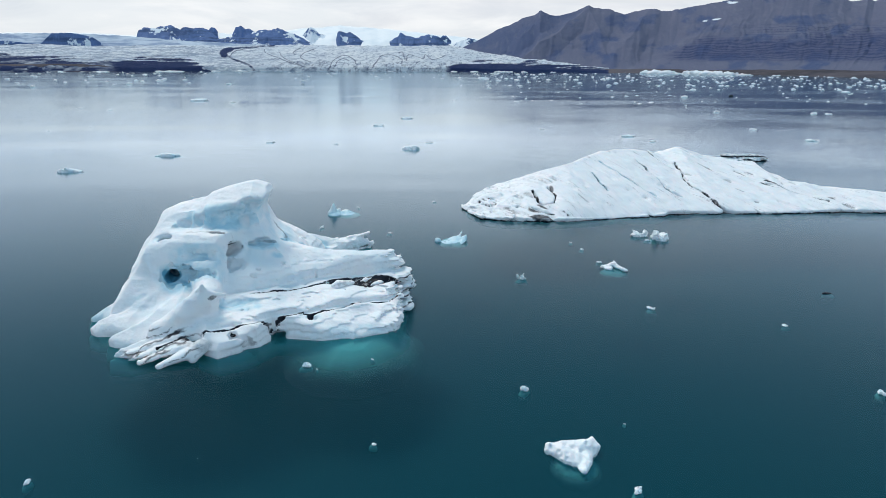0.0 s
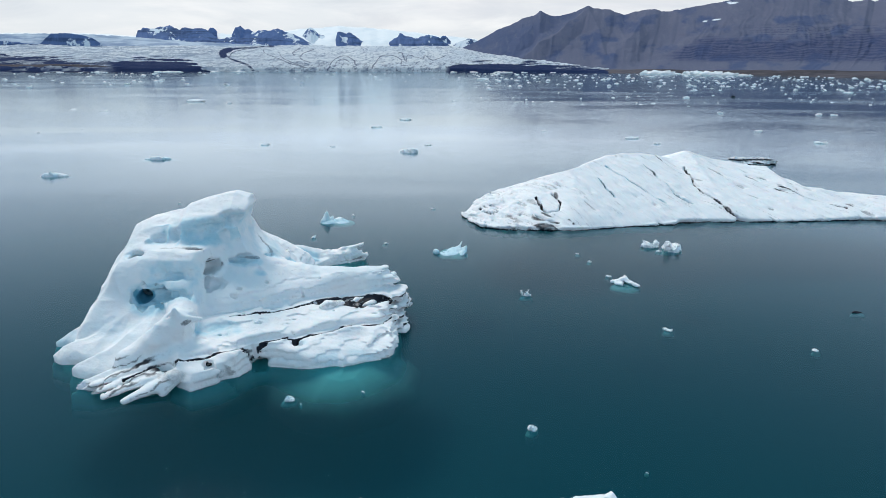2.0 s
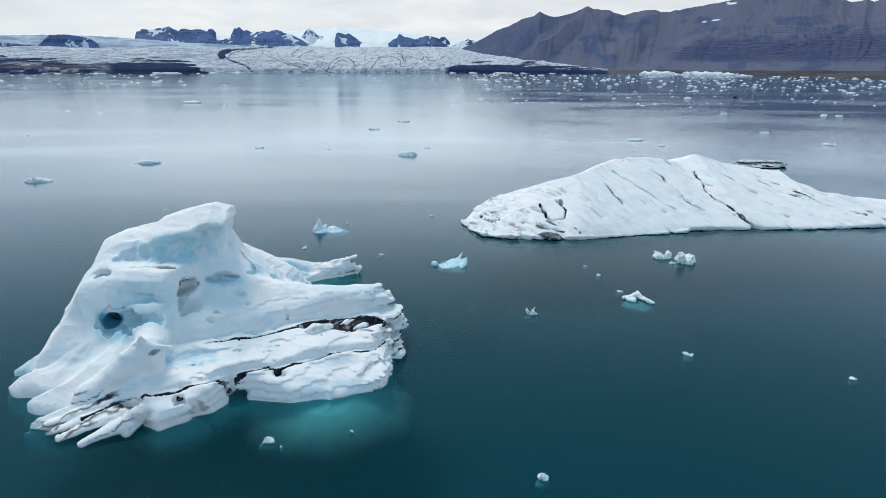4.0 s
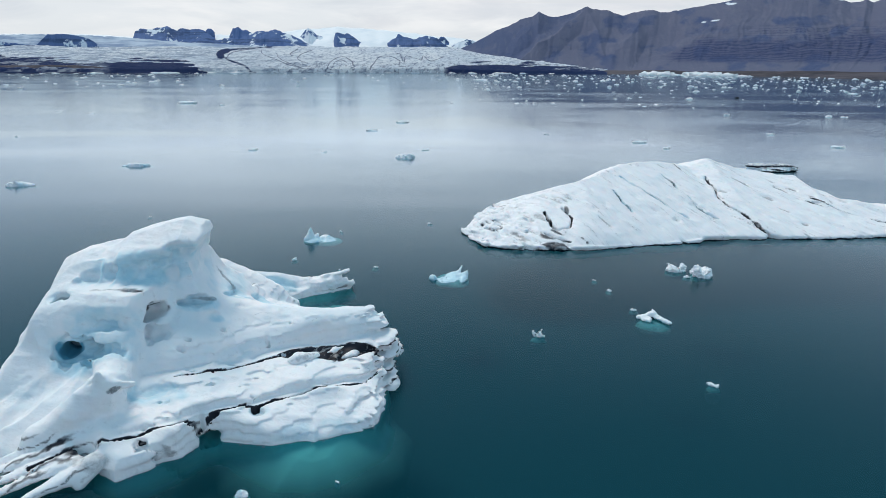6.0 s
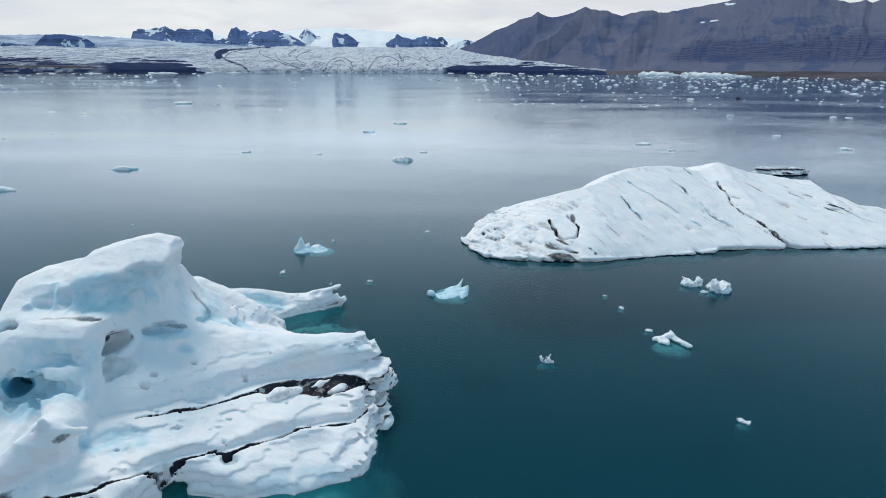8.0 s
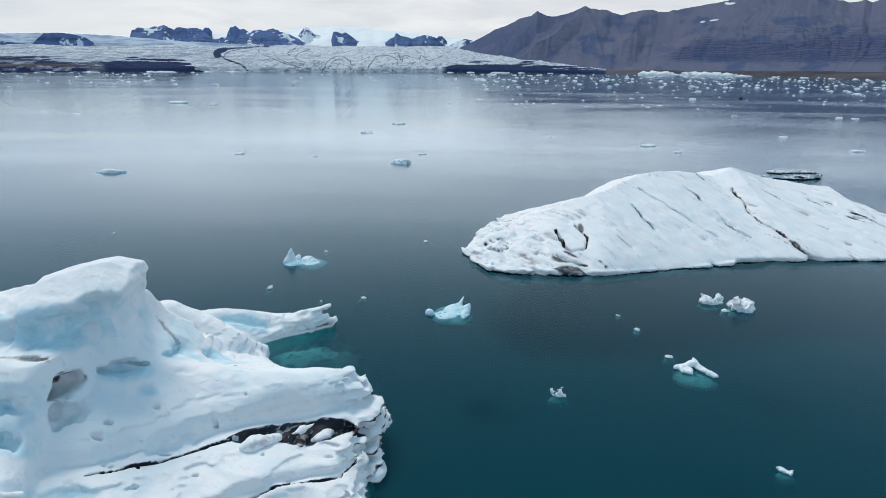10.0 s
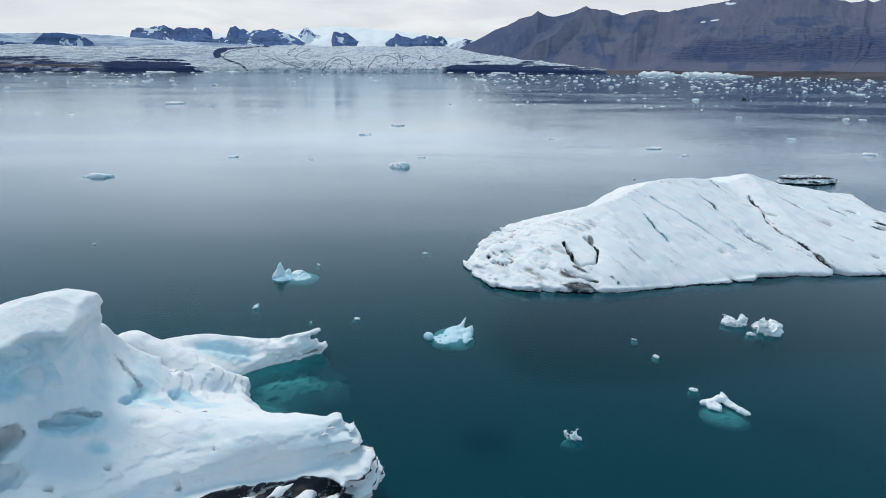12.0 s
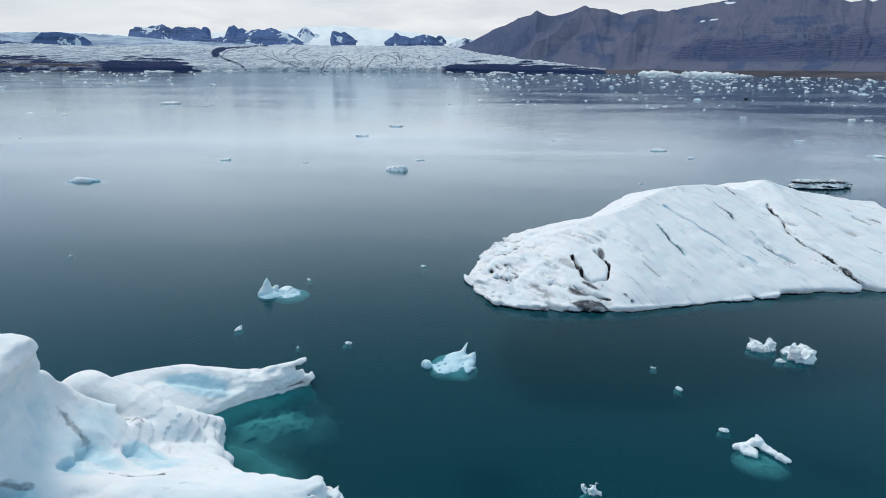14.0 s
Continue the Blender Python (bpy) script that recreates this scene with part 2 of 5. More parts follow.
def outline(x, y, poly):
    """Signed distance in plan to a closed outline (negative inside)."""
    best, inside = None, None
    for (ax, ay), (bx, by) in zip(poly, poly[1:] + poly[:1]):
        ex, ey = bx - ax, by - ay
        px, py = x - ax, y - ay
        s = np.clip((px * ex + py * ey) / (ex * ex + ey * ey), 0, 1)
        d = (px - s * ex) ** 2 + (py - s * ey) ** 2
        cross = ((ay > y) != (by > y)) & (x < ex * (y - ay) / (ey if abs(ey) > 1e-9 else 1e-9) + ax)
        best = d if best is None else np.minimum(best, d)
        inside = cross if inside is None else inside ^ cross
    return np.where(inside, -1.0, 1.0) * np.sqrt(best)


class Field:
    """A distance field on a grid, to shape ice with blobs, slabs and cuts."""

    def __init__(self, lo, hi, step):
        self.lo, self.step = np.array(lo, float), step
        n = [int(math.ceil((b - a) / step)) + 1 for a, b in zip(lo, hi)]
        self.x, self.y, self.z = ((lo[i] + step * np.arange(n[i])).astype(np.float32) for i in range(3))
        self.X, self.Y, self.Z = self.x[:, None, None], self.y[None, :, None], self.z[None, None, :]
        self.d = np.full(n, 9.0, np.float32)

    def box(self, lo, hi, pad):
        cuts = []
        for i, axis in enumerate((self.x, self.y, self.z)):
            a, b = np.searchsorted(axis, lo[i] - pad), np.searchsorted(axis, hi[i] + pad)
            cuts.append(slice(a, max(b, a)))
        cx, cy, cz = cuts
        return (cx, cy, cz), self.X[cx], self.Y[:, cy], self.Z[:, :, cz]

    def put(self, cut, d, k, carve):
        old = self.d[cut]
        self.d[cut] = smax(old, -d, k) if carve else smin(old, d, k)

    def blob(self, c, r, turn=0.0, k=0.8, carve=False, tilt=0.0):
        big = max(r)
        cut, x, y, z = self.box([v - big for v in c], [v + big for v in c], 2 * k + 0.3)
        x, y, z = x - c[0], y - c[1], z - c[2]
        ca, sa = math.cos(radians(turn)), math.sin(radians(turn))
        x, y = x * ca + y * sa, y * ca - x * sa
        ct, st = math.cos(radians(tilt)), math.sin(radians(tilt))
        x, z = x * ct + z * st, z * ct - x * st
        k0 = np.sqrt((x / r[0]) ** 2 + (y / r[1]) ** 2 + (z / r[2]) ** 2) + 1e-6
        k1 = np.sqrt((x / r[0] ** 2) ** 2 + (y / r[1] ** 2) ** 2 + (z / r[2] ** 2) ** 2) + 1e-6
        d = k0 * (k0 - 1) / k1
        if carve and big > 0.6:
            # melt eats unevenly
            d = d + 0.5 * min(r) * lattice_noise(x * 1.1, y * 1.1, z * 1.3, 7) + 0.2 * min(r) * lattice_noise(x * 2.6, y * 2.6, z * 2.8, 9)
        self.put(cut, d.astype(np.float32), k, carve)

    def rod(self, a, ra, b, rb, k=0.8, carve=False, flat=1.0):
        """A tapered rod from a to b; flat squashes it in height."""
        r = max(ra, rb)
        lo = [min(p, q) - r for p, q in zip(a, b)]
        hi = [max(p, q) + r for p, q in zip(a, b)]
        cut, x, y, z = self.box(lo, hi, 2 * k + 0.3)
        e = [q - p for p, q in zip(a, b)]
        e[2] *= flat
        x, y, z = x - a[0], y - a[1], (z - a[2]) * flat
        s = np.clip((x * e[0] + y * e[1] + z * e[2]) / (e[0] ** 2 + e[1] ** 2 + e[2] ** 2), 0, 1)
        d = np.sqrt((x - s * e[0]) ** 2 + (y - s * e[1]) ** 2 + (z - s * e[2]) ** 2) - (ra + (rb - ra) * s)
        self.put(cut, d, k, carve)

    def slab(self, poly, top, bottom, k=0.5, edge=0.6, batter=0.0):
        """A plate with an outline in plan and a top given by top(x, y); batter leans its walls outwards below the water line."""
        x, y = self.X[:, :, 0], self.Y[:, :, 0]
        plan_gap = outline(x, y, poly)
        lid = np.asarray(top(x, y))
        high = np.searchsorted(self.z, lid[plan_gap < 0.5].max() + 2.0)
        z = self.Z[:, :, :high]
        d = smax(plan_gap[:, :, None].astype(np.float32) + batter * z, (z - lid[:, :, None].astype(np.float32)) * 0.9, edge)
        d = smax(d, bottom - z, 0.3)
        self.d[:, :, :high] = smin(self.d[:, :, :high], d, k)

    def near(self, width):
        """Indices and places of the grid points close to the surface."""
        i = np.nonzero(np.abs(self.d) < width)
        return i, self.x[i[0]], self.y[i[1]], self.z[i[2]]

    def mesh(self, name):
        """The surface as a mesh: one vertex in each cell that it crosses (surface nets)."""
        d = np.pad(self.d, 1, constant_values=9.0)
        lo = self.lo - self.step
        s = d < 0
        n = np.array(d.shape) - 1
        cell_any = np.zeros(n, bool)
        cell_all = np.ones(n, bool)
        for i in (0, 1):
            for j in (0, 1):
                for k in (0, 1):
                    c = s[i:i + n[0], j:j + n[1], k:k + n[2]]
                    cell_any |= c
                    cell_all &= c
        active = cell_any & ~cell_all
        idx = np.nonzero(active)
        count = len(idx[0])
        number = np.full(n, -1, np.int64)
        number[idx] = np.arange(count)
        total, weight = np.zeros((count, 3)), np.zeros(count)
        base = np.stack(idx, 1)
        for axis in range(3):
            o1, o2 = [a for a in range(3) if a != axis]
            for i in (0, 1):
                for j in (0, 1):
                    a = base.copy()
                    a[:, o1] += i
                    a[:, o2] += j
                    b = a.copy()
                    b[:, axis] += 1
                    da, db = d[tuple(a.T)], d[tuple(b.T)]
                    hit = (da < 0) != (db < 0)
                    f = np.where(hit, da / np.where(hit, da - db, 1), 0)
                    p = a.astype(float)
                    p[:, axis] += f
                    total[hit] += p[hit]
                    weight[hit] += 1
        verts = lo + self.step * total / weight[:, None]
        quads = []
        for axis in range(3):
            o1, o2 = (axis + 1) % 3, (axis + 2) % 3
            low_cut = [slice(None)] * 3
            high_cut = [slice(None)] * 3
            low_cut[axis], high_cut[axis] = slice(0, -1), slice(1, None)
            sa, sb = s[tuple(low_cut)], s[tuple(high_cut)]
            e = np.stack(np.nonzero(sa != sb), 1)
            e = e[(e[:, o1] > 0) & (e[:, o2] > 0) & (e[:, o1] < n[o1]) & (e[:, o2] < n[o2])]
            out = sa[tuple(e.T)]
            ring = []
            for i, j in ((1, 1), (0, 1), (0, 0), (1, 0)):
                c = e.copy()
                c[:, o1] -= i
                c[:, o2] -= j
                ring.append(number[tuple(c.T)])
            q = np.stack(ring, 1)
            q[~out] = q[~out][:, ::-1]
            quads.append(q)
        quads = np.concatenate(quads)
        quads = quads[(quads >= 0).all(1)]
        return verts, quads


def mesh_of(name, verts, faces, smooth_shade=True):
    me = bpy.data.meshes.new(name)
    me.from_pydata(np.asarray(verts).tolist(), [], np.asarray(faces).tolist())
    if smooth_shade:
        me.polygons.foreach_set("use_smooth", [True] * len(me.polygons))
    me.update()
    return me


def paint(me, name, values):
    """A value for each vertex: how dark it is with ash and painted shade, how bare the blue ice is."""
    a = me.attributes.new(name, "FLOAT", "POINT")
    a.data.foreach_set("value", np.asarray(values, np.float32))


def two_ices(me, dry, wet, level=-0.03):
    """Ice above the water line and ice below it."""
    me.materials.append(dry)
    me.materials.append(wet)
    zs = np.empty(len(me.vertices) * 3, np.float32)
    me.vertices.foreach_get("co", zs)
    zs = zs[2::3]
    loops = np.empty(len(me.loops), np.int32)
    me.loops.foreach_get("vertex_index", loops)
    quad = zs[loops].reshape(-1, 4).max(1)
    me.polygons.foreach_set("material_index", (quad < level).astype(np.int32))


def child(name, me, parent, label=""):
    ob = new(name, me)
    ob.parent = parent
    return tagged(ob, label)


def empty(name, x, y, z=0.0):
    ob = new(name)
    ob.location = (x, y, z)
    bpy.context.view_layer.update()
    return ob


def to_line(x, y, z, line):
    """Distance of points from a polyline in space."""
    best = 1e9
    for a, b in zip(line, line[1:]):
        e = [q - p for p, q in zip(a, b)]
        px, py, pz = x - a[0], y - a[1], z - a[2]
        s = np.clip((px * e[0] + py * e[1] + pz * e[2]) / sum(v * v for v in e), 0, 1)
        best = np.minimum(best, (px - s * e[0]) ** 2 + (py - s * e[1]) ** 2 + (pz - s * e[2]) ** 2)
    return np.sqrt(best)


def at(v, c, r, soft=0.5):
    """1 inside an ellipsoid, falling to 0 over soft of its radius outside."""
    k = np.sqrt(sum(((v[:, i] - c[i]) / r[i]) ** 2 for i in range(3)))
    return 1 - smooth(k, 1.0, 1.0 + soft)


# ---- the water ----
def sheet(name, z, half, mat):
    bm = bmesh.new()
    bmesh.ops.create_grid(bm, x_segments=8, y_segments=8, size=half)
    me = bpy.data.meshes.new(name)
    bm.to_mesh(me)
    bm.free()
    me.materials.append(mat)
    ob = new(name, me)
    ob.location = (0, 0, z)
    return ob


tagged(sheet("water", 0.0, 4950, WATER), "calm teal glacier lagoon water with fine ripples", "water", kind="structure")
tagged(sheet("ground_lake_bed", -9.0, 4950, BED), "dark silty bed of the lagoon", "ground", kind="structure")


# ---- the near iceberg: tower, layered slabs, tongue ----
SEAM_LOW = [(-25.4, 48.6), (-23.6, 49.9), (-21.4, 50.2), (-19.9, 50.9), (-18.0, 51.9), (-16.6, 52.9), (-15.0, 53.9), (-13.4, 54.4)]
SEAM_MID = [(-13.2, 54.4), (-12.7, 54.7), (-10.9, 55.8), (-8.0, 57.2), (-5.8, 57.8), (-4.7, 59.4)]
SEAM_TOP = [(-19.4, 55.9), (-18.0, 56.3), (-16.3, 57.2), (-13.9, 58.7), (-11.4, 60.0)]
SEAM_FOOT = [(-19.4, 50.0), (-17.2, 51.1), (-16.3, 52.2)]
CLEFT_A = [(-21.4, 68.2), (-20.7, 68.8), (-20.1, 69.6)]
CLEFT_B = [(-19.2, 66.6), (-18.6, 66.3), (-18.0, 66.1)]
CLEFT_C = [(-15.7, 64.3), (-14.9, 64.7), (-14.0, 65.2)]
ASH_BED = [(-18.0, 56.0, 4.0, 0.08), (-15.1, 57.7, 4.0, 0.15), (-13.0, 59.1, 4.05, 0.42), (-11.4, 59.8, 4.05, 0.85), (-9.4, 60.2, 4.0, 1.15), (-7.6, 60.3, 3.9, 1.15), (-6.0, 60.9, 3.3, 0.6), (-5.0, 61.2, 2.4, 0.4)]


def plan(line):
    return [(a, b, 0.0) for a, b in line]


def to_tube(x, y, z, line):
    """Distance to a tube whose radius changes along the line."""
    best = 1e9
    for a, b in zip(line, line[1:]):
        e = [b[k] - a[k] for k in range(3)]
        px, py, pz = x - a[0], y - a[1], z - a[2]
        s = np.clip((px * e[0] + py * e[1] + pz * e[2]) / sum(v * v for v in e), 0, 1)
        gap = np.sqrt((px - s * e[0]) ** 2 + (py - s * e[1]) ** 2 + (pz - s * e[2]) ** 2)
        best = np.minimum(best, gap - (a[3] + (b[3] - a[3]) * s))
    return best


def layer_of(x, y, z):
    return z - 0.056 * (x + 14) - 0.10 * (y - 58) + 0.30 * fractal(x, y, z, 0.25, 3, 3)


def near_iceberg():
    f = Field((-38, 44.8, -3.4), (-1.8, 78.5, 14.3), 0.118)
    lower = [(-21.6, 49.4), (-20.4, 48.6), (-18.8, 49.6), (-17.4, 51.2), (-16.4, 52.6), (-15.5, 53.0), (-13.8, 52.8), (-11.6, 52.4), (-8, 53.3), (-4.7, 54.7),
             (-4.4, 57), (-4.3, 61), (-8, 65), (-22, 62), (-24, 51)]
    middle = [(-25.4, 48.9), (-23.6, 50.0), (-21.4, 50.2), (-19.9, 50.9), (-18.0, 51.8), (-16.7, 52.9), (-15.0, 53.9), (-13.6, 54.1), (-12.7, 54.7), (-10.9, 55.8), (-8.0, 57.2),
              (-5.6, 57.9), (-4.7, 60.6), (-5, 66), (-22, 66), (-26, 56)]
    upper = [(-22.8, 56.0), (-19.1, 56.1), (-18.0, 56.6), (-16.3, 57.4), (-13.7, 58.9), (-11.4, 60.1), (-9.2, 60.9), (-7.1, 61.3), (-5.2, 62.2), (-4.5, 64.2),
             (-5.4, 65.8), (-7.4, 66.4), (-9.8, 68.2), (-12.2, 70.2), (-13.2, 72.2), (-14.5, 74.0), (-15.0, 76.4), (-16.5, 77.4), (-20, 77.5), (-25, 75), (-28, 66)]

    def lower_top(x, y):
        out = np.maximum(outline(x, y, middle), 0)
        return 2.15 - 0.34 * out - 0.05 * out ** 2

    def middle_top(x, y):
        out = np.maximum(outline(x, y, upper), 0)
        return 3.55 - 0.24 * out + 0.16 * np.sin(x * 0.8 + y * 0.5)

    def upper_top(x, y):
        spine = np.interp(x, (-21, -18.5, -12, -6, -4), (61.6, 61.8, 62.8, 64.0, 64.2))
        crown = np.interp(x, (-24, -21, -18.5, -15, -12, -9, -6.3, -4.3), (8.0, 7.9, 7.2, 6.4, 6.0, 5.75, 5.8, 5.0))
        gap = y - spine
        back = np.interp(x, (-21, -15, -10, -6), (0.27, 0.44, 0.52, 0.5))
        fall = np.where(gap > 0, back * gap * gap / (gap + 1.2), 0.055 * gap ** 2)
        inside = np.maximum(-outline(x, y, upper), 0)
        return smin(crown - fall, 4.1 + 0.6 * smooth(x, -13, -9) + 0.55 * inside, 0.4)

    f.slab(lower, lower_top, -3.3, 0.1, 0.4, 0.15)
    f.slab(middle, middle_top, -1.0, 0.1, 0.35, 0.15)
    f.slab(upper, upper_top, -3.2, 0.12, 0.5, 0.22)

    # apron of fins that runs out to the water
    fins = [(-33.4, 61.0), (-35.0, 58.6), (-36.4, 56.9), (-34.6, 56.3), (-33.0, 55.7), (-34.8, 54.0), (-33.4, 53.2), (-30.4, 53.1), (-31.7, 51.3), (-30.0, 50.7), (-28.0, 50.6),
            (-30.2, 48.9), (-28.4, 48.6), (-26.4, 49.6), (-24.0, 50.0), (-21.6, 51.0), (-20.6, 53.4), (-20, 58), (-26, 63)]
    f.slab(fins, lambda x, y: smin(0.55 + 0.85 * np.maximum(-outline(x, y, fins), 0) ** 0.88, 5.0 + 0 * x, 0.8), -2.6, 0.5, 0.3, 0.1)

    # the tower: a leaning block with a scooped face over a bulging ledge
    f.blob((-25.6, 63.2, 1.0), (7.4, 7.6, 6.4), 8, 0.6)
    cut, x, y, z = f.box((-35.2, 52, -1), (-14, 74, 14.2), 0)
    crest = np.interp(x, (-34.6, -34, -32.8, -31, -30.3, -28.8, -25.7, -25.1, -22.8, -20.3, -18.7, -17), (1.8, 4.0, 6.6, 8.9, 10.1, 10.75, 11.7, 12.1, 12.8, 13.5, 13.1, 12.6))
    roof = (z - crest + 0.55 * np.maximum(63.3 - y, 0) + 0.5 * np.maximum(y - 64.4, 0)) * 0.72
    plain = np.interp(z, (4, 6, 8, 9.5, 10.8, 12.0, 13), (58.6, 60.4, 61.1, 61.5, 61.2, 60.4, 60.9))
    ledge = np.interp(z, (0, 3, 5, 7, 8.2, 8.75, 9.05, 10, 11, 12, 13), (53.6, 55.0, 56.5, 57.3, 57.9, 58.6, 60.2, 60.8, 60.9, 60.2, 60.9))
    shelf = smooth(-x - 20.9 + 0.5 * np.clip(8 - z, 0, 4), 0.0, 2.2 + 0.6 * np.clip(8 - z, 0, 4))
    face = (plain + (ledge - plain) * shelf + 0.9 * smooth(-x, 26.5, 31) * smooth(z, 9.3, 8.3) - y) * 0.75
    end = np.interp(z, (0, 4, 6, 7.5, 9, 10.4, 11.3, 12.3, 12.7, 13.6), (-13.5, -15.8, -17.4, -18.9, -19.8, -19.9, -19.4, -18.75, -18.95, -19.0))
    side = (x - end - 0.10 * np.maximum(65 - y, 0)) * 0.8
    rear = (y - np.interp(z, (0, 3, 7, 10, 12), (72.5, 71.4, 69.6, 67.2, 65.8))) * 0.75
    block = smax(smax(roof, face, 0.35), smax(side, rear, 0.5), 0.14)
    f.put(cut, block.astype(np.float32), 0.45, False)
    f.rod((-25.9, 59.0, 8.15), 0.75, (-23.2, 59.0, 8.1), 0.7, 0.3)

    # hump behind the tower, with a cleft between
    f.rod((-21.4, 72.2, 5.2), 1.9, (-16.6, 72.0, 3.0), 1.8, 0.6, False, 0.9)
    f.rod((-18.6, 72.8, 3.4), 1.6, (-15.7, 76.4, 0.9), 0.7, 0.35)
    f.rod((-15.8, 69.0, 3.2), 1.1, (-13.5, 71.4, 1.4), 0.8, 0.3)
    # ridge with its overhanging spike
    f.rod((-22.7, 52.6, 4.1), 1.05, (-26.2, 50.9, 1.5), 1.1, 0.6)
    f.rod((-22.6, 53.2, 3.6), 1.2, (-23.8, 57.2, 4.6), 1.6, 0.6)
    f.rod((-22.6, 52.3, 4.7), 0.6, (-22.45, 52.0, 5.75), 0.08, 0.25)
    f.rod((-22.2, 52.3, 4.75), 0.32, (-20.9, 53.2, 4.35), 0.3, 0.2)
    # thin tilted plates at the foot
    for a, ra, b, rb, flat in (((-24.2, 50.2, 1.55), 0.6, (-28.9, 48.5, 0.35), 0.35, 1.5), ((-23.6, 49.6, 1.35), 0.55, (-27.8, 47.9, 0.3), 0.35, 1.6),
                               ((-23.2, 49.2, 1.1), 0.6, (-26.6, 47.4, 0.3), 0.4, 1.6), ((-22.6, 48.8, 0.7), 0.8, (-24.8, 46.9, 0.15), 0.45, 1.4),
                               ((-22.0, 49.3, 1.0), 0.75, (-22.4, 48.2, 0.2), 0.35, 1.3)):
        f.rod(a, ra, b, rb, 0.1, False, flat)
    # ragged stack at the end
    for c, r, turn in (((-4.9, 62.9, 0.7), (1.2, 2.1, 0.8), 10), ((-4.6, 63.3, 2.0), (1.15, 1.8, 0.6), -12), ((-5.0, 63.4, 3.2), (1.3, 1.7, 0.62), 8),
                       ((-5.7, 64.0, 4.3), (1.25, 1.4, 0.55), -5), ((-6.2, 64.3, 4.75), (0.75, 0.8, 0.75), 0), ((-4.2, 60.6, 0.5), (0.9, 1.1, 0.5), 25), ((-4.3, 61.4, 1.3), (0.7, 0.8, 0.35), -20),
                       ((-4.0, 64.6, 1.5), (0.6, 1.0, 0.4), 5), ((-5.3, 60.8, 2.3), (0.8, 0.7, 0.3), 12), ((-5.0, 59.4, 1.9), (0.7, 0.8, 0.3), -10)):
        f.blob(c, r, turn, 0.08)
    # pale shelves under water, before the foot and in the bay behind
    front_shelf = [(-16.5, 55), (-15.0, 50.5), (-12, 47.6), (-8, 46.8), (-4.4, 48.6), (-2.2, 52.6), (-2.0, 57), (-4.4, 60)]
    bay_shelf = [(-19, 80), (-12.5, 80), (-7.4, 78), (-5.2, 72.5), (-5.6, 66.6), (-11, 66), (-15, 73)]
    for poly, top, slope, rest in ((front_shelf, -0.2, 0.24, lower), (bay_shelf, -0.8, 0.12, upper)):
        f.slab(poly, lambda x, y: top - slope * np.maximum(outline(x, y, rest), 0) - 0.36 * np.clip(4.6 + outline(x, y, poly), 0, 6) + 0.15 * fractal(x, y, 0 * x, 0.4, 2, 9),
               -3.3, 0.4, 0.5, 0.0)

    # hollows melted into the ice
    f.blob((-26.4, 56.9, 4.85), (2.1, 1.6, 1.1), 0, 0.12, True, 6)
    f.rod((-27.3, 56.6, 4.75), 0.72, (-28.2, 60.6, 4.8), 0.6, 0.12, True)
    f.blob((-23.9, 55.8, 5.5), (1.6, 0.9, 0.9), 0, 0.3, True)
    f.blob((-22.6, 60.2, 10.3), (2.0, 1.1, 1.3), 0, 0.35, True, 6)
    f.blob((-19.9, 61.2, 11.0), (1.1, 0.9, 0.75), 0, 0.3, True)
    for c, r in (((-25.3, 60.4, 9.9), (0.55, 0.7, 1.1)), ((-24.0, 60.2, 9.8), (0.5, 0.7, 1.2)), ((-21.0, 60.9, 9.5), (0.6, 0.7, 1.2)), ((-27.0, 60.5, 9.4), (0.9, 0.6, 0.5)),
                 ((-28.6, 59.4, 7.6), (0.9, 0.7, 0.7)), ((-30.0, 59.4, 6.3), (0.8, 0.7, 0.6)), ((-24.4, 57.3, 6.8), (1.8, 0.6, 0.7))):
        f.blob(c, r, 0, 0.4, True)
    f.rod((-26.6, 59.2, 9.15), 0.18, (-24.4, 59.0, 9.2), 0.26, 0.06, True)
    f.rod((-24.4, 59.0, 9.2), 0.26, (-22.6, 59.4, 8.5), 0.3, 0.06, True)
    # dark cave under the ledge and its apron
    f.blob((-22.3, 59.3, 6.8), (2.0, 1.3, 0.75), 22, 0.1, True, 14)
    f.blob((-21.4, 58.2, 5.8), (1.7, 1.1, 0.85), -35, 0.15, True, 20)
    f.blob((-22.0, 58.9, 6.2), (0.4, 0.5, 0.35), 0, 0.08, True)
    # eye-shaped hollow and small ones round it
    f.blob((-19.3, 61.0, 7.25), (1.7, 0.95, 0.55), -6, 0.18, True, 4)
    f.rod((-19.6, 61.7, 7.3), 0.3, (-17.9, 61.8, 7.2), 0.2, 0.08, True)
    f.blob((-17.3, 60.3, 6.5), (0.75, 0.4, 0.3), -10, 0.08, True)
    f.blob((-18.2, 58.6, 5.6), (0.6, 0.35, 0.3), 0, 0.08, True)
    f.blob((-15.9, 62.3, 6.5), (0.9, 0.35, 0.3), 10, 0.08, True)
    f.blob((-14.3, 61.6, 6.2), (0.7, 0.25, 0.2), 10, 0.08, True)
    f.rod((-12.4, 60.6, 5.5), 0.18, (-11.7, 61.6, 5.9), 0.12, 0.05, True)
    f.rod((-9.2, 63.4, 5.95), 0.16, (-8.4, 63.5, 5.9), 0.1, 0.05, True)
    f.blob((-13.6, 59.9, 5.2), (1.1, 0.55, 0.3), 15, 0.2, True)
    f.blob((-16.9, 58.8, 5.3), (0.5, 0.3, 0.2), 0, 0.08, True)
    f.blob((-19.9, 54.2, 3.25), (1.9, 0.9, 0.65), 12, 0.15, True, 4)
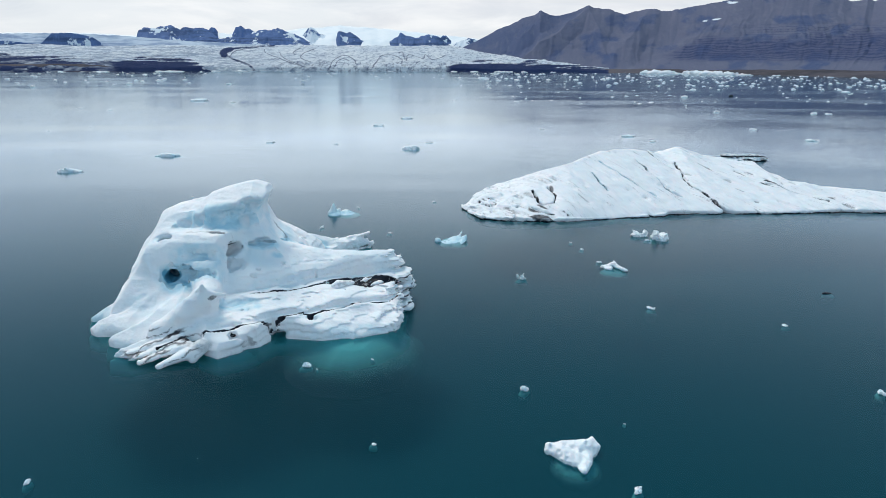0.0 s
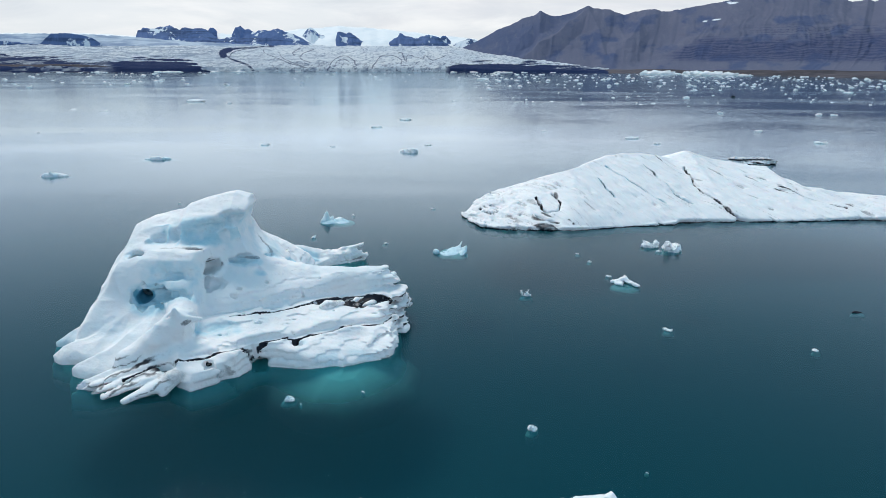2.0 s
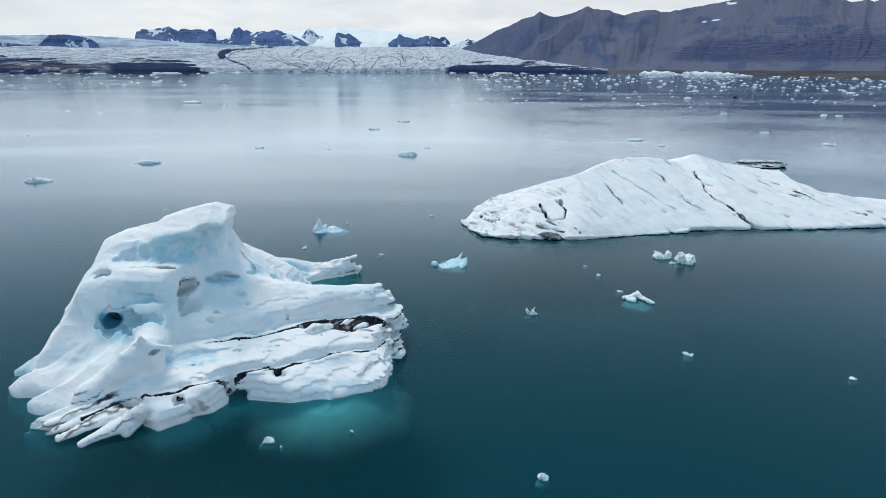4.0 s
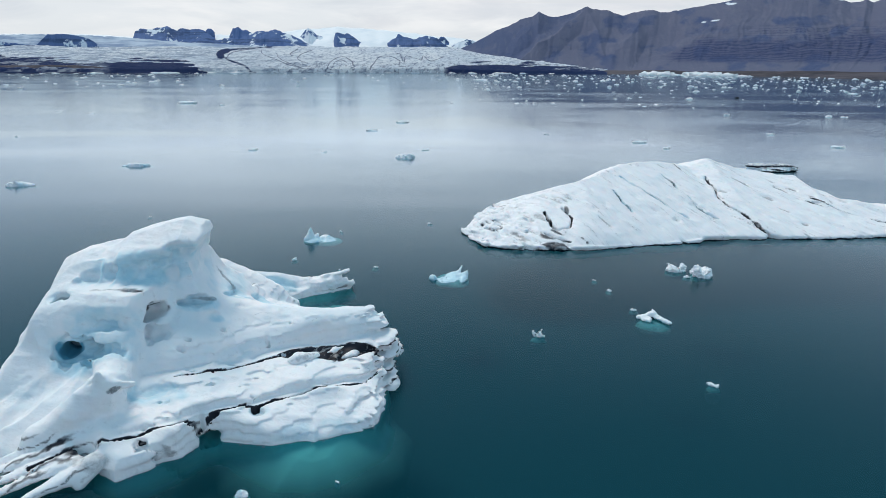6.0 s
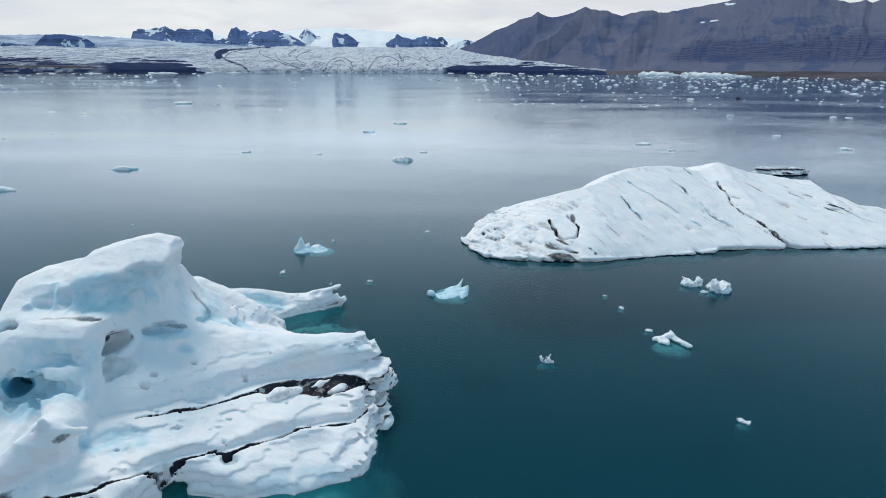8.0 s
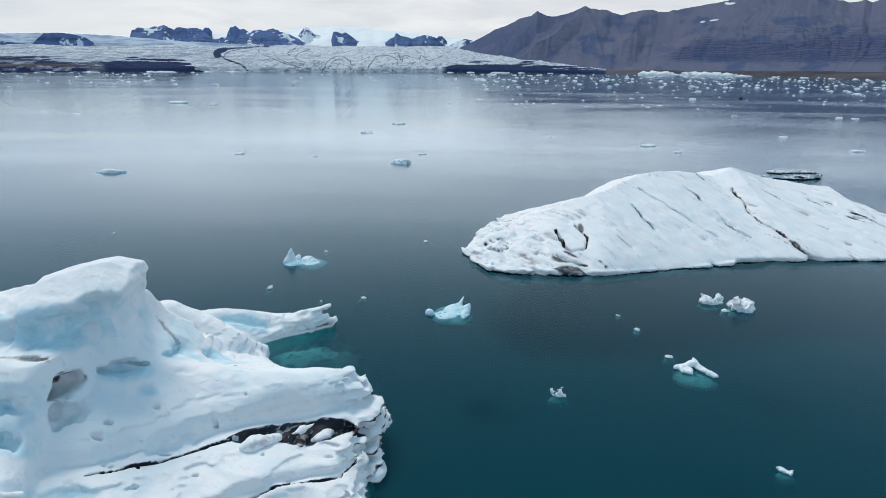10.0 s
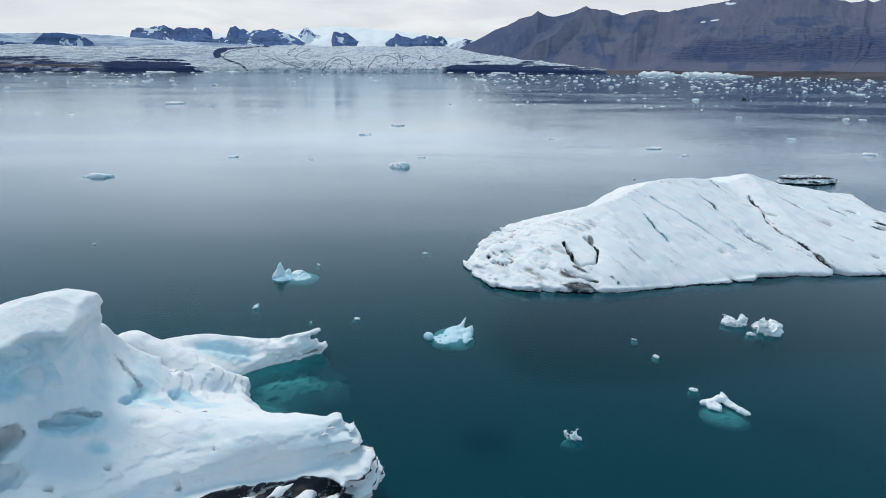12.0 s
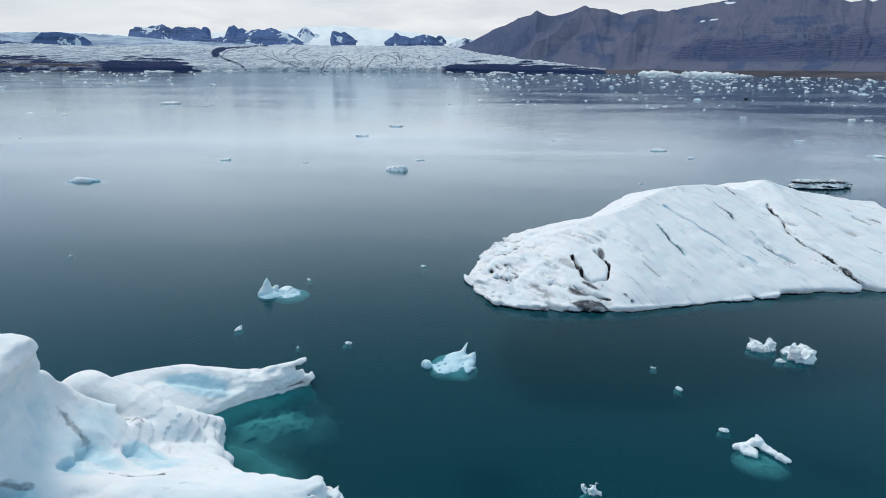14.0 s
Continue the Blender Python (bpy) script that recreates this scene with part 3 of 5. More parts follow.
    f.blob((-20.7, 52.4, 2.85), (0.9, 0.5, 0.45), 15, 0.15, True)
    # basins on the far slope
    f.blob((-17.6, 63.9, 6.6), (0.9, 0.7, 0.5), 20, 0.12, True)
    f.blob((-17.2, 65.4, 6.5), (1.3, 0.8, 0.5), 20, 0.25, True, 6)
    f.blob((-15.4, 67.4, 5.3), (1.6, 1.0, 0.7), 15, 0.25, True, 8)
    f.blob((-13.4, 66.6, 5.2), (1.2, 0.5, 0.3), 20, 0.2, True)
    f.blob((-20.7, 69.0, 7.1), (1.7, 0.8, 0.8), 45, 0.2, True, 8)
    f.blob((-18.5, 69.8, 5.6), (1.7, 0.6, 0.6), -20, 0.25, True, 14)
    f.blob((-15.9, 52.6, 0.1), (0.9, 1.6, 0.85), 20, 0.2, True)
    f.blob((-19.4, 50.5, 1.25), (0.4, 0.4, 0.3), 0, 0.12, True)
    f.blob((-12.9, 54.0, 1.7), (0.45, 0.3, 0.3), 0, 0.1, True)

    i, x, y, z = f.near(0.65)
    warp = 0.22 * fractal(x, y, z, 0.7, 3, 77)
    d = f.d[i].astype(float)
    # scalloped melt surface with crisp ridges, layers, ragged end
    wx, wy, wz = x + 0.8 * lattice_noise(x * 0.3, y * 0.3, z * 0.3, 5), y + 0.8 * lattice_noise(x * 0.3, y * 0.3, z * 0.3, 6), z
    scallop = np.abs(lattice_noise(wx * 0.38, wy * 0.38, wz * 0.5, 11)) + 0.32 * np.abs(lattice_noise(wx * 0.85, wy * 0.85, wz * 1.0, 12))
    layer = layer_of(x, y, z)
    rag = smooth(x, -7.6, -5.0) + 0.3 * smooth(-x, 20, 26) * smooth(2.4 - z, 0, 1.2) * smooth(-y, -52, -49)
    saw = (layer / 0.62) % 1.0
    fine_saw = (layer / 0.23 + 0.3) % 1.0
    chip = np.abs(fractal(x, y, z, 0.75, 3, 61))
    calm = 1 - 0.35 * smooth(z, 5.5, 8)
    d += 0.16 * fractal(x, y, z, 0.16, 2, 21) + 0.30 * (scallop - 0.42) * calm + 0.035 * (np.abs(fractal(x, y, z, 1.3, 3, 31)) - 0.35)
    drip = np.abs(lattice_noise(x * 0.9, y * 0.9, z * 0.14, 44))
    d += 0.30 * (drip - 0.3) * smooth(z, 8.6, 9.4) * smooth(12.0 - z, 0, 1.2) + 0.11 * (saw - 0.5) * smooth(6.5 - z, 0, 2) * smooth(x, -23, -18) + rag * (0.26 * (saw - 0.5) + 0.12 * (fine_saw - 0.5) + 0.30 * (chip - 0.3))
    # melted smooth under water
    d = f.d[i] + (d - f.d[i]) * smooth(z, -0.7, 0.0)
    # seams
    for line, r, deep in ((SEAM_LOW, 0.07, 0.35), (SEAM_MID, 0.08, 0.4), (SEAM_TOP, 0.07, 0.3), (SEAM_FOOT, 0.08, 0.3), (CLEFT_A, 0.10, 0.14), (CLEFT_B, 0.08, 0.12), (CLEFT_C, 0.08, 0.14)):
        gap = to_line(x + warp, y + 0.6 * warp, 0 * z, plan(line)) + 0.05 * fractal(x, y, z, 1.7, 2, 55)
        d = np.where(d > -deep, np.maximum(d, np.minimum((r - gap) * 1.0, 0.3)), d)
    d = np.maximum(d, -(to_tube(x + warp, y + warp, z + 0.8 * warp, ASH_BED) + 0.10 * fractal(x, y, z, 1.4, 2, 56)))
    # small melt pits
    rng = random.Random(3)
    for n in range(26):
        line = (SEAM_LOW, SEAM_TOP, SEAM_MID, SEAM_TOP)[n % 4]
        a = line[rng.randrange(len(line))]
        px, py, r = a[0] + rng.uniform(-1.6, 1.6), a[1] + rng.uniform(0.2, 2.8), rng.choice((0.06, 0.08, 0.1, 0.14))
        near = (np.abs(x - px) < 0.6) & (np.abs(y - py) < 0.6) & (d > -0.4)
        gap = np.hypot((x[near] - px) * rng.uniform(0.35, 1), y[near] - py)
        d[near] = np.maximum(d[near], r - gap)
    f.d[i] = d.astype(np.float32)
    v, quads = f.mesh("ice_body")
    x, y, z = v[:, 0], v[:, 1], v[:, 2]
    wob = fractal(x, y, z, 0.9, 3, 41)
    warp = 0.22 * fractal(x, y, z, 0.7, 3, 77)
    ash = np.zeros(len(v))
    for line, width, amount in ((SEAM_LOW, 0.13, 0.9), (SEAM_MID, 0.13, 0.95), (SEAM_TOP, 0.12, 0.8), (SEAM_FOOT, 0.15, 0.4)):
        gap = to_line(x + warp, y + 0.6 * warp, 0 * z, plan(line)) + 0.05 * wob
        ash = np.maximum(ash, amount * (1 - smooth(gap, 0.06, width)) * (z > 0.25))
    gap = to_tube(x + warp, y + warp, z + 0.8 * warp, ASH_BED)
    streak = smooth(np.abs(fractal(x * 0.5, y * 0.5, layer_of(x, y, z) * 7, 0.7, 3, 88)), 0.04, 0.2)
    ash = np.maximum(ash, (1.0 - smooth(gap + 0.06 * wob, 0.02, 0.14)) * (0.5 + 0.5 * streak))
    fold = np.abs(((z - 0.30 * (x + 26) - 0.05 * y + 0.25 * wob) / 0.62) % 1.0 - 0.5) * 2
    ash = np.maximum(ash, at(v, (-25.4, 48.9, 1.2), (3.2, 2.2, 1.2)) * smooth(fold, 0.5, 0.95) * 0.55)
    ash = np.maximum(ash, at(v, (-23.6, 49.8, 1.9), (1.5, 0.6, 0.5)) * smooth(fold, 0.2, 0.7) * 0.7)
    ash = np.maximum(ash, at(v, (-22.0, 49.0, 1.2), (1.0, 0.6, 0.6)) * 0.3)
    ash = np.maximum(ash, at(v, (-33.2, 59.6, 3.5), (1.2, 1.4, 1.1)) * smooth(wob, -0.3, 0.2) * 0.8)
    for line, width, amount in ((CLEFT_A, 0.9, 0.36), (CLEFT_B, 0.5, 0.4), (CLEFT_C, 0.3, 0.5)):
        gap = to_line(x + warp, y + warp, 0 * z, plan(line)) + 0.2 * np.abs(fractal(x, y * 3, z * 3, 0.9, 2, 59))
        ash = np.maximum(ash, amount * (1 - smooth(gap, 0.1, width)) * (z > 3))
    # darker in the cleft and under the cave roof
    ash = np.maximum(ash, at(v, (-20.3, 69.9, 6.2), (1.3, 0.5, 0.5)) * smooth(wob, -0.4, 0.1) * 0.8)
    ash = np.maximum(ash, at(v, (-22.6, 60.2, 7.1), (1.3, 0.6, 0.4)) * smooth(wob, -0.3, 0.2) * 0.6)
    # shadow line along the ledge, painted into the same mask as the ash
    gap = to_line(x + 0.5 * warp, y, z, [(-26.4, 59.2, 9.1), (-24.4, 59.2, 9.15), (-22.6, 59.6, 8.5), (-21.9, 59.6, 7.4)])
    ash = np.maximum(ash, 0.45 * (1 - smooth(gap, 0.12, 0.4)))
    # darker in the cave apron, the eye hollow, below the spike and behind
    ash = np.maximum(ash, 0.12 * at(v, (-21.6, 58.5, 5.9), (1.0, 0.9, 0.7)) * smooth(wob, -0.4, 0.3))
    ash = np.maximum(ash, 0.4 * at(v, (-18.6, 61.9, 7.2), (1.2, 0.2, 0.15)))
    ash = np.maximum(ash, at(v, (-21.9, 52.2, 4.5), (0.9, 0.35, 0.18)) * 0.5)
    ash = np.maximum(ash, at(v, (-18.2, 69.7, 5.3), (1.3, 0.6, 0.6)) * smooth(wob, -0.2, 0.4) * 0.6)
    band = np.abs(((layer_of(x, y, z) / 0.62) % 1.0) - 0.5) * 2
    ash = np.maximum(ash, smooth(x, -6.8, -5.2) * smooth(band, 0.45, 0.9) * smooth(4.6 - z, 0, 1.0) * smooth(y, 59, 60.5) * smooth(wob, -0.5, 0.2) * 0.85)
    thread = np.abs(fractal(x * 0.35, y * 0.5, layer_of(x, y, z) * 1.6, 0.6, 3, 58))
    ash = np.maximum(ash, 0.34 * (1 - smooth(thread, 0.0, 0.05)) * smooth(wob, 0.0, 0.5) * smooth(z, 1.0, 2.0) * smooth(7.0 - z, 0, 1) * smooth(x, -21, -16))
    blue = np.zeros(len(v))
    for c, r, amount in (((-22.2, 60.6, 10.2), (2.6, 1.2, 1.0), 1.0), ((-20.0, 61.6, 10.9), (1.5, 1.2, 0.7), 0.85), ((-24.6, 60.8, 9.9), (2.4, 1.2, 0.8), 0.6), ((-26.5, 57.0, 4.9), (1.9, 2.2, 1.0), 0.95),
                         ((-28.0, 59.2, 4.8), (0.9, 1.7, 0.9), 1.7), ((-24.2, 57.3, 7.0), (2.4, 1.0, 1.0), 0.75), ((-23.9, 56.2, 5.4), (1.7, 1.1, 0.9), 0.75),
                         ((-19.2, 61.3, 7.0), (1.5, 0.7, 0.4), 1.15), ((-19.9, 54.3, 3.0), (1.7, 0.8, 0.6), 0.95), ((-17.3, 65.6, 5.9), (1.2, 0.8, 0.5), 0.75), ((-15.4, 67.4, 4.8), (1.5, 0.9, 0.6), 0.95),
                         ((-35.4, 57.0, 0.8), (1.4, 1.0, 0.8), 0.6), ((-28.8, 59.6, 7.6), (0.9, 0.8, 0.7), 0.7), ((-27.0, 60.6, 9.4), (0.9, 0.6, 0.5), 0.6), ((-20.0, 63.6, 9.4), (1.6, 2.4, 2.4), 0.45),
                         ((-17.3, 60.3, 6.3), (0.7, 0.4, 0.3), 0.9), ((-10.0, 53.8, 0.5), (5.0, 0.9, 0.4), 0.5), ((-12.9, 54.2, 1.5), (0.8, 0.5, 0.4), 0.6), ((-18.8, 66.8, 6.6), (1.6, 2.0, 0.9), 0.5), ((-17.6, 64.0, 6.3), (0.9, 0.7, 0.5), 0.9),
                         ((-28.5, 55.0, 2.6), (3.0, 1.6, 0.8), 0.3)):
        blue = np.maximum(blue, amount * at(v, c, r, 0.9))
    blue = np.maximum(blue * (0.8 + 0.5 * np.clip(wob, -0.5, 0.5)), 0.30 * smooth(fractal(x, y, z, 0.3, 3, 97), 0.1, 0.8))

    drip = np.abs(lattice_noise(x * 0.9, y * 0.9, z * 0.14, 44))
    blue = np.maximum(blue, 0.75 * at(v, (-23.0, 60.8, 10.0), (4.0, 1.6, 1.1), 0.6) * smooth(0.5 - drip, 0.0, 0.45))
    blue = np.maximum(blue, 0.22 * smooth(z, 3.6, 6.0) * smooth(-x, 17.0, 20.5) * smooth(fractal(x, y, z, 0.22, 3, 98) + 0.25, -0.3, 0.6) * smooth(63.2 - y, 0, 1.5))
    berg = empty("iceberg", -19, 60)
    inv = np.array((-19, 60, 0.0))
    me = mesh_of("ice_body", v - inv, quads)
    paint(me, "ash", ash)
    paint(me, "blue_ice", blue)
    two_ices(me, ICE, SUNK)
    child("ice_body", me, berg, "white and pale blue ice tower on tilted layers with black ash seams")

    # low tongue reaching out behind
    f = Field((-31, 75, -3.0), (-6.5, 87, 4.4), 0.12)

    def spit_top(x, y):
        ridge = 81.6 + 0.22 * (x + 20)
        high = np.interp(x, (-28, -23, -20.5, -18, -16, -14, -12.2, -11.0, -10.2), (2.0, 2.8, 3.05, 2.5, 1.9, 1.75, 1.6, 1.75, 1.3))
        gap = y - ridge
        furrow = 0.4 * np.exp(-((gap + 1.15 + 0.1 * np.sin(x)) / 0.35) ** 2) * smooth(-x, 14.5, 17) * smooth(x, -22, -20)
        return high - np.where(gap < 0, 0.50 * -gap, 0.5 * gap) - furrow

    f.slab([(-28, 78.5), (-22, 77.2), (-18.4, 78.2), (-16.6, 79.2), (-14.3, 81.5), (-12.2, 82.6), (-10.6, 83.6), (-10.2, 84.3), (-11.9, 84.9), (-16, 85.2), (-23, 84.4), (-28, 82)],
           spit_top, -2.4, 0.12, 0.3, 0.12)
    f.rod((-13.4, 83.3, 1.0), 0.75, (-10.75, 83.9, 2.15), 0.16, 0.2)
    f.rod((-13.0, 83.0, 0.6), 0.6, (-10.4, 83.8, 0.75), 0.4, 0.15)
    f.rod((-11.4, 83.1, 1.35), 0.16, (-9.6, 83.7, 1.5), 0.26, 0.08, True)
    shelf = [(-20, 82), (-18.5, 75.2), (-12, 75.1), (-7.0, 77.6), (-6.8, 82), (-10, 86.6)]
    f.slab(shelf, lambda x, y: -0.9 - 0.05 * np.maximum(82.2 - y, 0) - 0.36 * np.clip(4.6 + outline(x, y, shelf), 0, 6), -2.8, 0.4, 0.5, 0.0)
    i, x, y, z = f.near(0.8)
    chip = np.abs(fractal(x, y, z, 0.7, 3, 62))
    layer = layer_of(x, y, z)
    d = 0.13 * fractal(x, y, z, 0.3, 2, 5) + 0.16 * (np.abs(lattice_noise(x * 0.4, y * 0.4, z * 0.6, 15)) - 0.3)
    f.d[i] += (d + (0.35 * (chip - 0.28) + 0.12 * ((layer / 0.4) % 1.0 - 0.5)) * (0.3 + 0.7 * smooth(x, -18, -12.5))).astype(np.float32)
    v, quads = f.mesh("tongue")
    me = mesh_of("ice_tongue", v - inv, quads)
    wob = fractal(v[:, 0], v[:, 1], v[:, 2], 0.8, 3, 41)
    chip = np.abs(fractal(v[:, 0], v[:, 1], v[:, 2], 0.7, 3, 62))
    paint(me, "ash", np.maximum(at(v, (-24, 78.4, 1.6), (1.6, 1.0, 0.8)) * smooth(wob, 0.0, 0.5) * 0.6,
                                0.45 * smooth(v[:, 0], -14, -12) * smooth(chip, 0.5, 0.8) * (v[:, 2] > 0.2)))
    paint(me, "blue_ice", np.maximum(0.85 * at(v, (-17.6, 80.7, 1.7), (2.8, 0.7, 0.7), 0.8), 0.3 * at(v, (-12, 83, 0.8), (1.2, 0.8, 0.4))))
    two_ices(me, ICE, SUNK)
    child("ice_tongue", me, berg, "low white spit of ice with a blue stripe")

    # loose ice blocks that lie in the ash bed
    for c, r, seed in (((-10.7, 59.3, 3.3), (1.35, 0.5, 0.4), 1), ((-8.4, 60.6, 3.35), (1.0, 0.22, 0.18), 5), ((-7.2, 60.4, 2.9), (0.8, 0.4, 0.32), 3)):
        f = Field([c[k] - r[k] - 0.4 for k in range(3)], [c[k] + r[k] + 0.4 for k in range(3)], 0.06)
        f.blob(c, r, 25 + 4 * seed, 0.1)
        i, x, y, z = f.near(0.6)
        f.d[i] += (0.16 * fractal(x, y, z, 1.0, 2, 70 + seed) + 0.1 * (np.abs(fractal(x, y, z, 1.6, 2, 80 + seed)) - 0.3)).astype(np.float32)
        v, quads = f.mesh("ice_block")
        me = mesh_of("ice_block", v - inv, quads)
        paint(me, "ash", 0.3 * smooth(fractal(v[:, 0], v[:, 1], v[:, 2], 2.0, 2, 4), 0, 0.6))
        paint(me, "blue_ice", np.zeros(len(v)))
        me.materials.append(ICE)
        child("ice_block", me, berg)
    return tagged(berg, "sculpted white iceberg with blue hollows and black ash layers", "iceberg")


near_iceberg()


# ---- the long fluted iceberg ----
def long_iceberg():
    f = Field((1.5, 96.5, -1.6), (101, 147, 10.2), 0.22)
    poly = [(3.8, 109.8), (4.7, 105.8), (6.6, 101.4), (10, 100.1), (16, 99.6), (21, 99.7), (31, 101.8), (38.9, 103.6), (40.1, 104.9), (46, 105.4), (50.2, 105.2), (51.0, 106.4),
            (52.4, 105.6), (59.6, 105.7), (66, 106.3), (72, 107.2), (81, 107), (94, 109), (98, 117), (92, 126), (78, 131), (68, 140), (52, 144), (34, 138), (18, 128), (8, 122)]

    def top(x, y):
        front = np.interp(x, (3.6, 8, 21, 39, 60, 84, 98), (109, 101.5, 99.7, 104.2, 105.7, 107, 115))
        ridge_y = np.interp(x, (4, 9, 24, 32, 40, 50, 61, 66, 69, 80, 97), (109, 113, 116, 124, 127.5, 130.5, 130, 127, 118, 115.5, 117))
        ridge_z = np.interp(x, (3.6, 5.3, 9.3, 15.7, 23.6, 32.5, 36, 40, 43, 46.5, 48, 50.5, 55.5, 61.6, 65.5, 67, 69, 72, 78, 86, 97),
                            (0.3, 0.8, 2.0, 5.0, 7.3, 8.5, 8.75, 8.5, 8.15, 7.3, 7.8, 8.6, 7.0, 6.3, 6.1, 4.6, 3.6, 3.4, 2.5, 1.9, 0.8))
        s = (y - front) / np.maximum(ridge_y - front, 1.0)
        climb = np.where(s < 1, np.clip(s, 0, 1) ** 0.78, 1 - 0.7 * np.clip(s - 1, 0, 3))
        edge = np.minimum(0.4, 0.3 * ridge_z)
        return edge + (ridge_z - edge) * climb

    f.slab(poly, top, -1.4, 0.3, 0.3, -0.5)
    f.rod((4.6, 108.6, 0.2), 0.55, (8, 104, 0.5), 0.9, 0.4)
    cracks = [
        ([(47.9, 124.6), (47.5, 119.0), (47.2, 114.3), (48.4, 111.3), (49.6, 108.3)], 0.13, 0.5),
        ([(49.4, 108.6), (50.9, 105.2)], 0.2, 1.0),
        ([(31.0, 119.4), (33.8, 115.5), (36.4, 111.4), (39.0, 108.9)], 0.13, 0.22),
        ([(38.9, 122.3), (41.0, 116.7), (42.6, 112.0), (44.1, 109.6)], 0.15, 0.3),
        ([(28.3, 114.0), (29.3, 110.8), (30.1, 108.9)], 0.08, 0.3),
        ([(16.3, 108.2), (16.7, 104.6), (17.7, 103.4), (19.4, 103.4), (19.9, 105.4), (19.0, 108.7)], 0.10, 0.5),
        ([(15.6, 103.0), (17.0, 101.6), (19.0, 100.6)], 0.13, 0.55),
        ([(63.5, 117.1), (66, 114.5), (72, 110.5)], 0.15, 0.5),
        ([(43.0, 128.5), (45.0, 124.5), (47.0, 121.5)], 0.08, 0.4),
    ]
    i, x, y, z = f.near(0.65)
    d = f.d[i].astype(float)
    warp = 0.5 * fractal(x, y, z, 0.35, 3, 78)
    along, across = 0.6 * x - 0.8 * y, 0.8 * x + 0.6 * y
    flute = np.abs(fractal(across, along * 0.14, z * 0.1, 0.6, 3, 13))
    nick = smooth(fractal(across * 1.2, along * 0.35, z * 0.3, 0.75, 2, 14), 0.55, 0.95)
    lump = smooth(-x, -22, -7)
    knob = np.abs(fractal(across, along * 0.4, z, 0.9, 3, 17))
    tear = smooth(-x, -28, -10)
    cleft = np.abs(fractal(across, along * 0.4, z, 0.4, 3, 18))
    d += 0.28 * fractal(x, y, z, 0.10, 2, 19) + 0.36 * (flute - 0.35) + 0.26 * nick + 0.07 * fractal(x, y, z, 0.8, 2, 15)
    d += lump * (0.7 * (knob - 0.36) + 0.15 * fractal(x, y, z, 0.9, 2, 23)) + 0.35 * tear * (cleft - 0.4)
    for line, r, amount in cracks:
        gap = to_line(x + 0.4 * warp, y + 0.4 * warp, 0 * z, plan(line)) + 0.06 * fractal(x, y, z, 0.9, 2, 8)
        d = np.where(d > -0.8, np.maximum(d, np.minimum(r + 0.06 - gap, 0.4)), d)
    f.d[i] = d.astype(np.float32)
    v, quads = f.mesh("berg")
    x, y, z = v[:, 0], v[:, 1], v[:, 2]
    wob = fractal(x, y, z, 0.5, 3, 43)
    warp = 0.5 * fractal(x, y, z, 0.35, 3, 78)
    along, across = 0.6 * x - 0.8 * y, 0.8 * x + 0.6 * y
    hatch = fractal(across, along * 0.16, z * 0.16, 1.1, 2, 37)
    ash = np.zeros(len(v))
    for line, r, amount in cracks:
        gap = to_line(x + 0.4 * warp, y + 0.4 * warp, 0 * z, plan(line)) + 0.1 * wob
        ash = np.maximum(ash, min(1.0, 1.7 * amount) * (1 - smooth(gap, 0.5 * r, r + 0.15)))
    for c, r, amount in (((47.3, 115.5, 4.8), (1.0, 2.2, 1.2), 0.95), ((50.5, 106.4, 1.2), (0.4, 1.5, 1.0), 1.0), ((19.6, 107.0, 4.4), (0.4, 1.4, 0.8), 0.45),
                         ((16.6, 102.2, 1.9), (1.6, 1.1, 1.0), 0.5), ((72, 110.6, 2.4), (1.6, 1.2, 0.8), 0.8), ((64.5, 116.5, 3.6), (1.8, 1.6, 0.8), 0.6),
                         ((17.0, 99.9, 0.6), (2.2, 0.7, 0.5), 0.5), ((20.5, 114.2, 5.7), (2.0, 0.4, 0.5), 0.5), ((20.0, 100.6, 1.0), (1.4, 0.8, 0.5), 0.6)):
        ash = np.maximum(ash, min(1.0, 1.25 * amount) * at(v, c, r, 0.6) * smooth(hatch + 0.4 * wob, 0.05, 0.4))
    knob = np.abs(fractal(across, along * 0.4, z, 0.9, 3, 17))
    ash = np.maximum(ash, smooth(-x, -19, -7) * (0.14 + 0.55 * smooth(knob, 0.42, 0.8) * smooth(wob, -0.6, 0.2)))
    nick = smooth(fractal(across * 1.2, along * 0.35, z * 0.3, 0.75, 2, 14), 0.62, 0.95)
    ash = np.maximum(ash, (0.36 + 0.1 * smooth(x, 48, 62)) * nick * smooth(fractal(x, y, z, 0.12, 2, 29) + 0.2 * smooth(x, 48, 62), -0.3, 0.4))
    # thin dark rim of shadow and reflection at the waterline, painted on
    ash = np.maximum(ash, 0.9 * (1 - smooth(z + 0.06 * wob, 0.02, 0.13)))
    blue = 0.35 * smooth(fractal(across, along * 0.2, z * 0.2, 0.12, 3, 91), 0.2, 0.8)
    for k in (2, 3, 4):
        gap = to_line(x + 0.4 * warp, y + 0.4 * warp, 0 * z, plan(cracks[k][0]))
        blue = np.maximum(blue, 0.8 * (1 - smooth(gap, 0.06, 0.36)))
    berg = empty("iceberg", 45, 115)
    inv = np.array((45, 115, 0.0))
    me = mesh_of("ice_body", v - inv, quads)
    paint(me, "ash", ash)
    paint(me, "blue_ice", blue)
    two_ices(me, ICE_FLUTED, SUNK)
    child("ice_body", me, berg, "long fluted white ice slope with dark cracks")
    return tagged(berg, "long low white iceberg with fluted slope and dirty cracks", "iceberg")


long_iceberg()


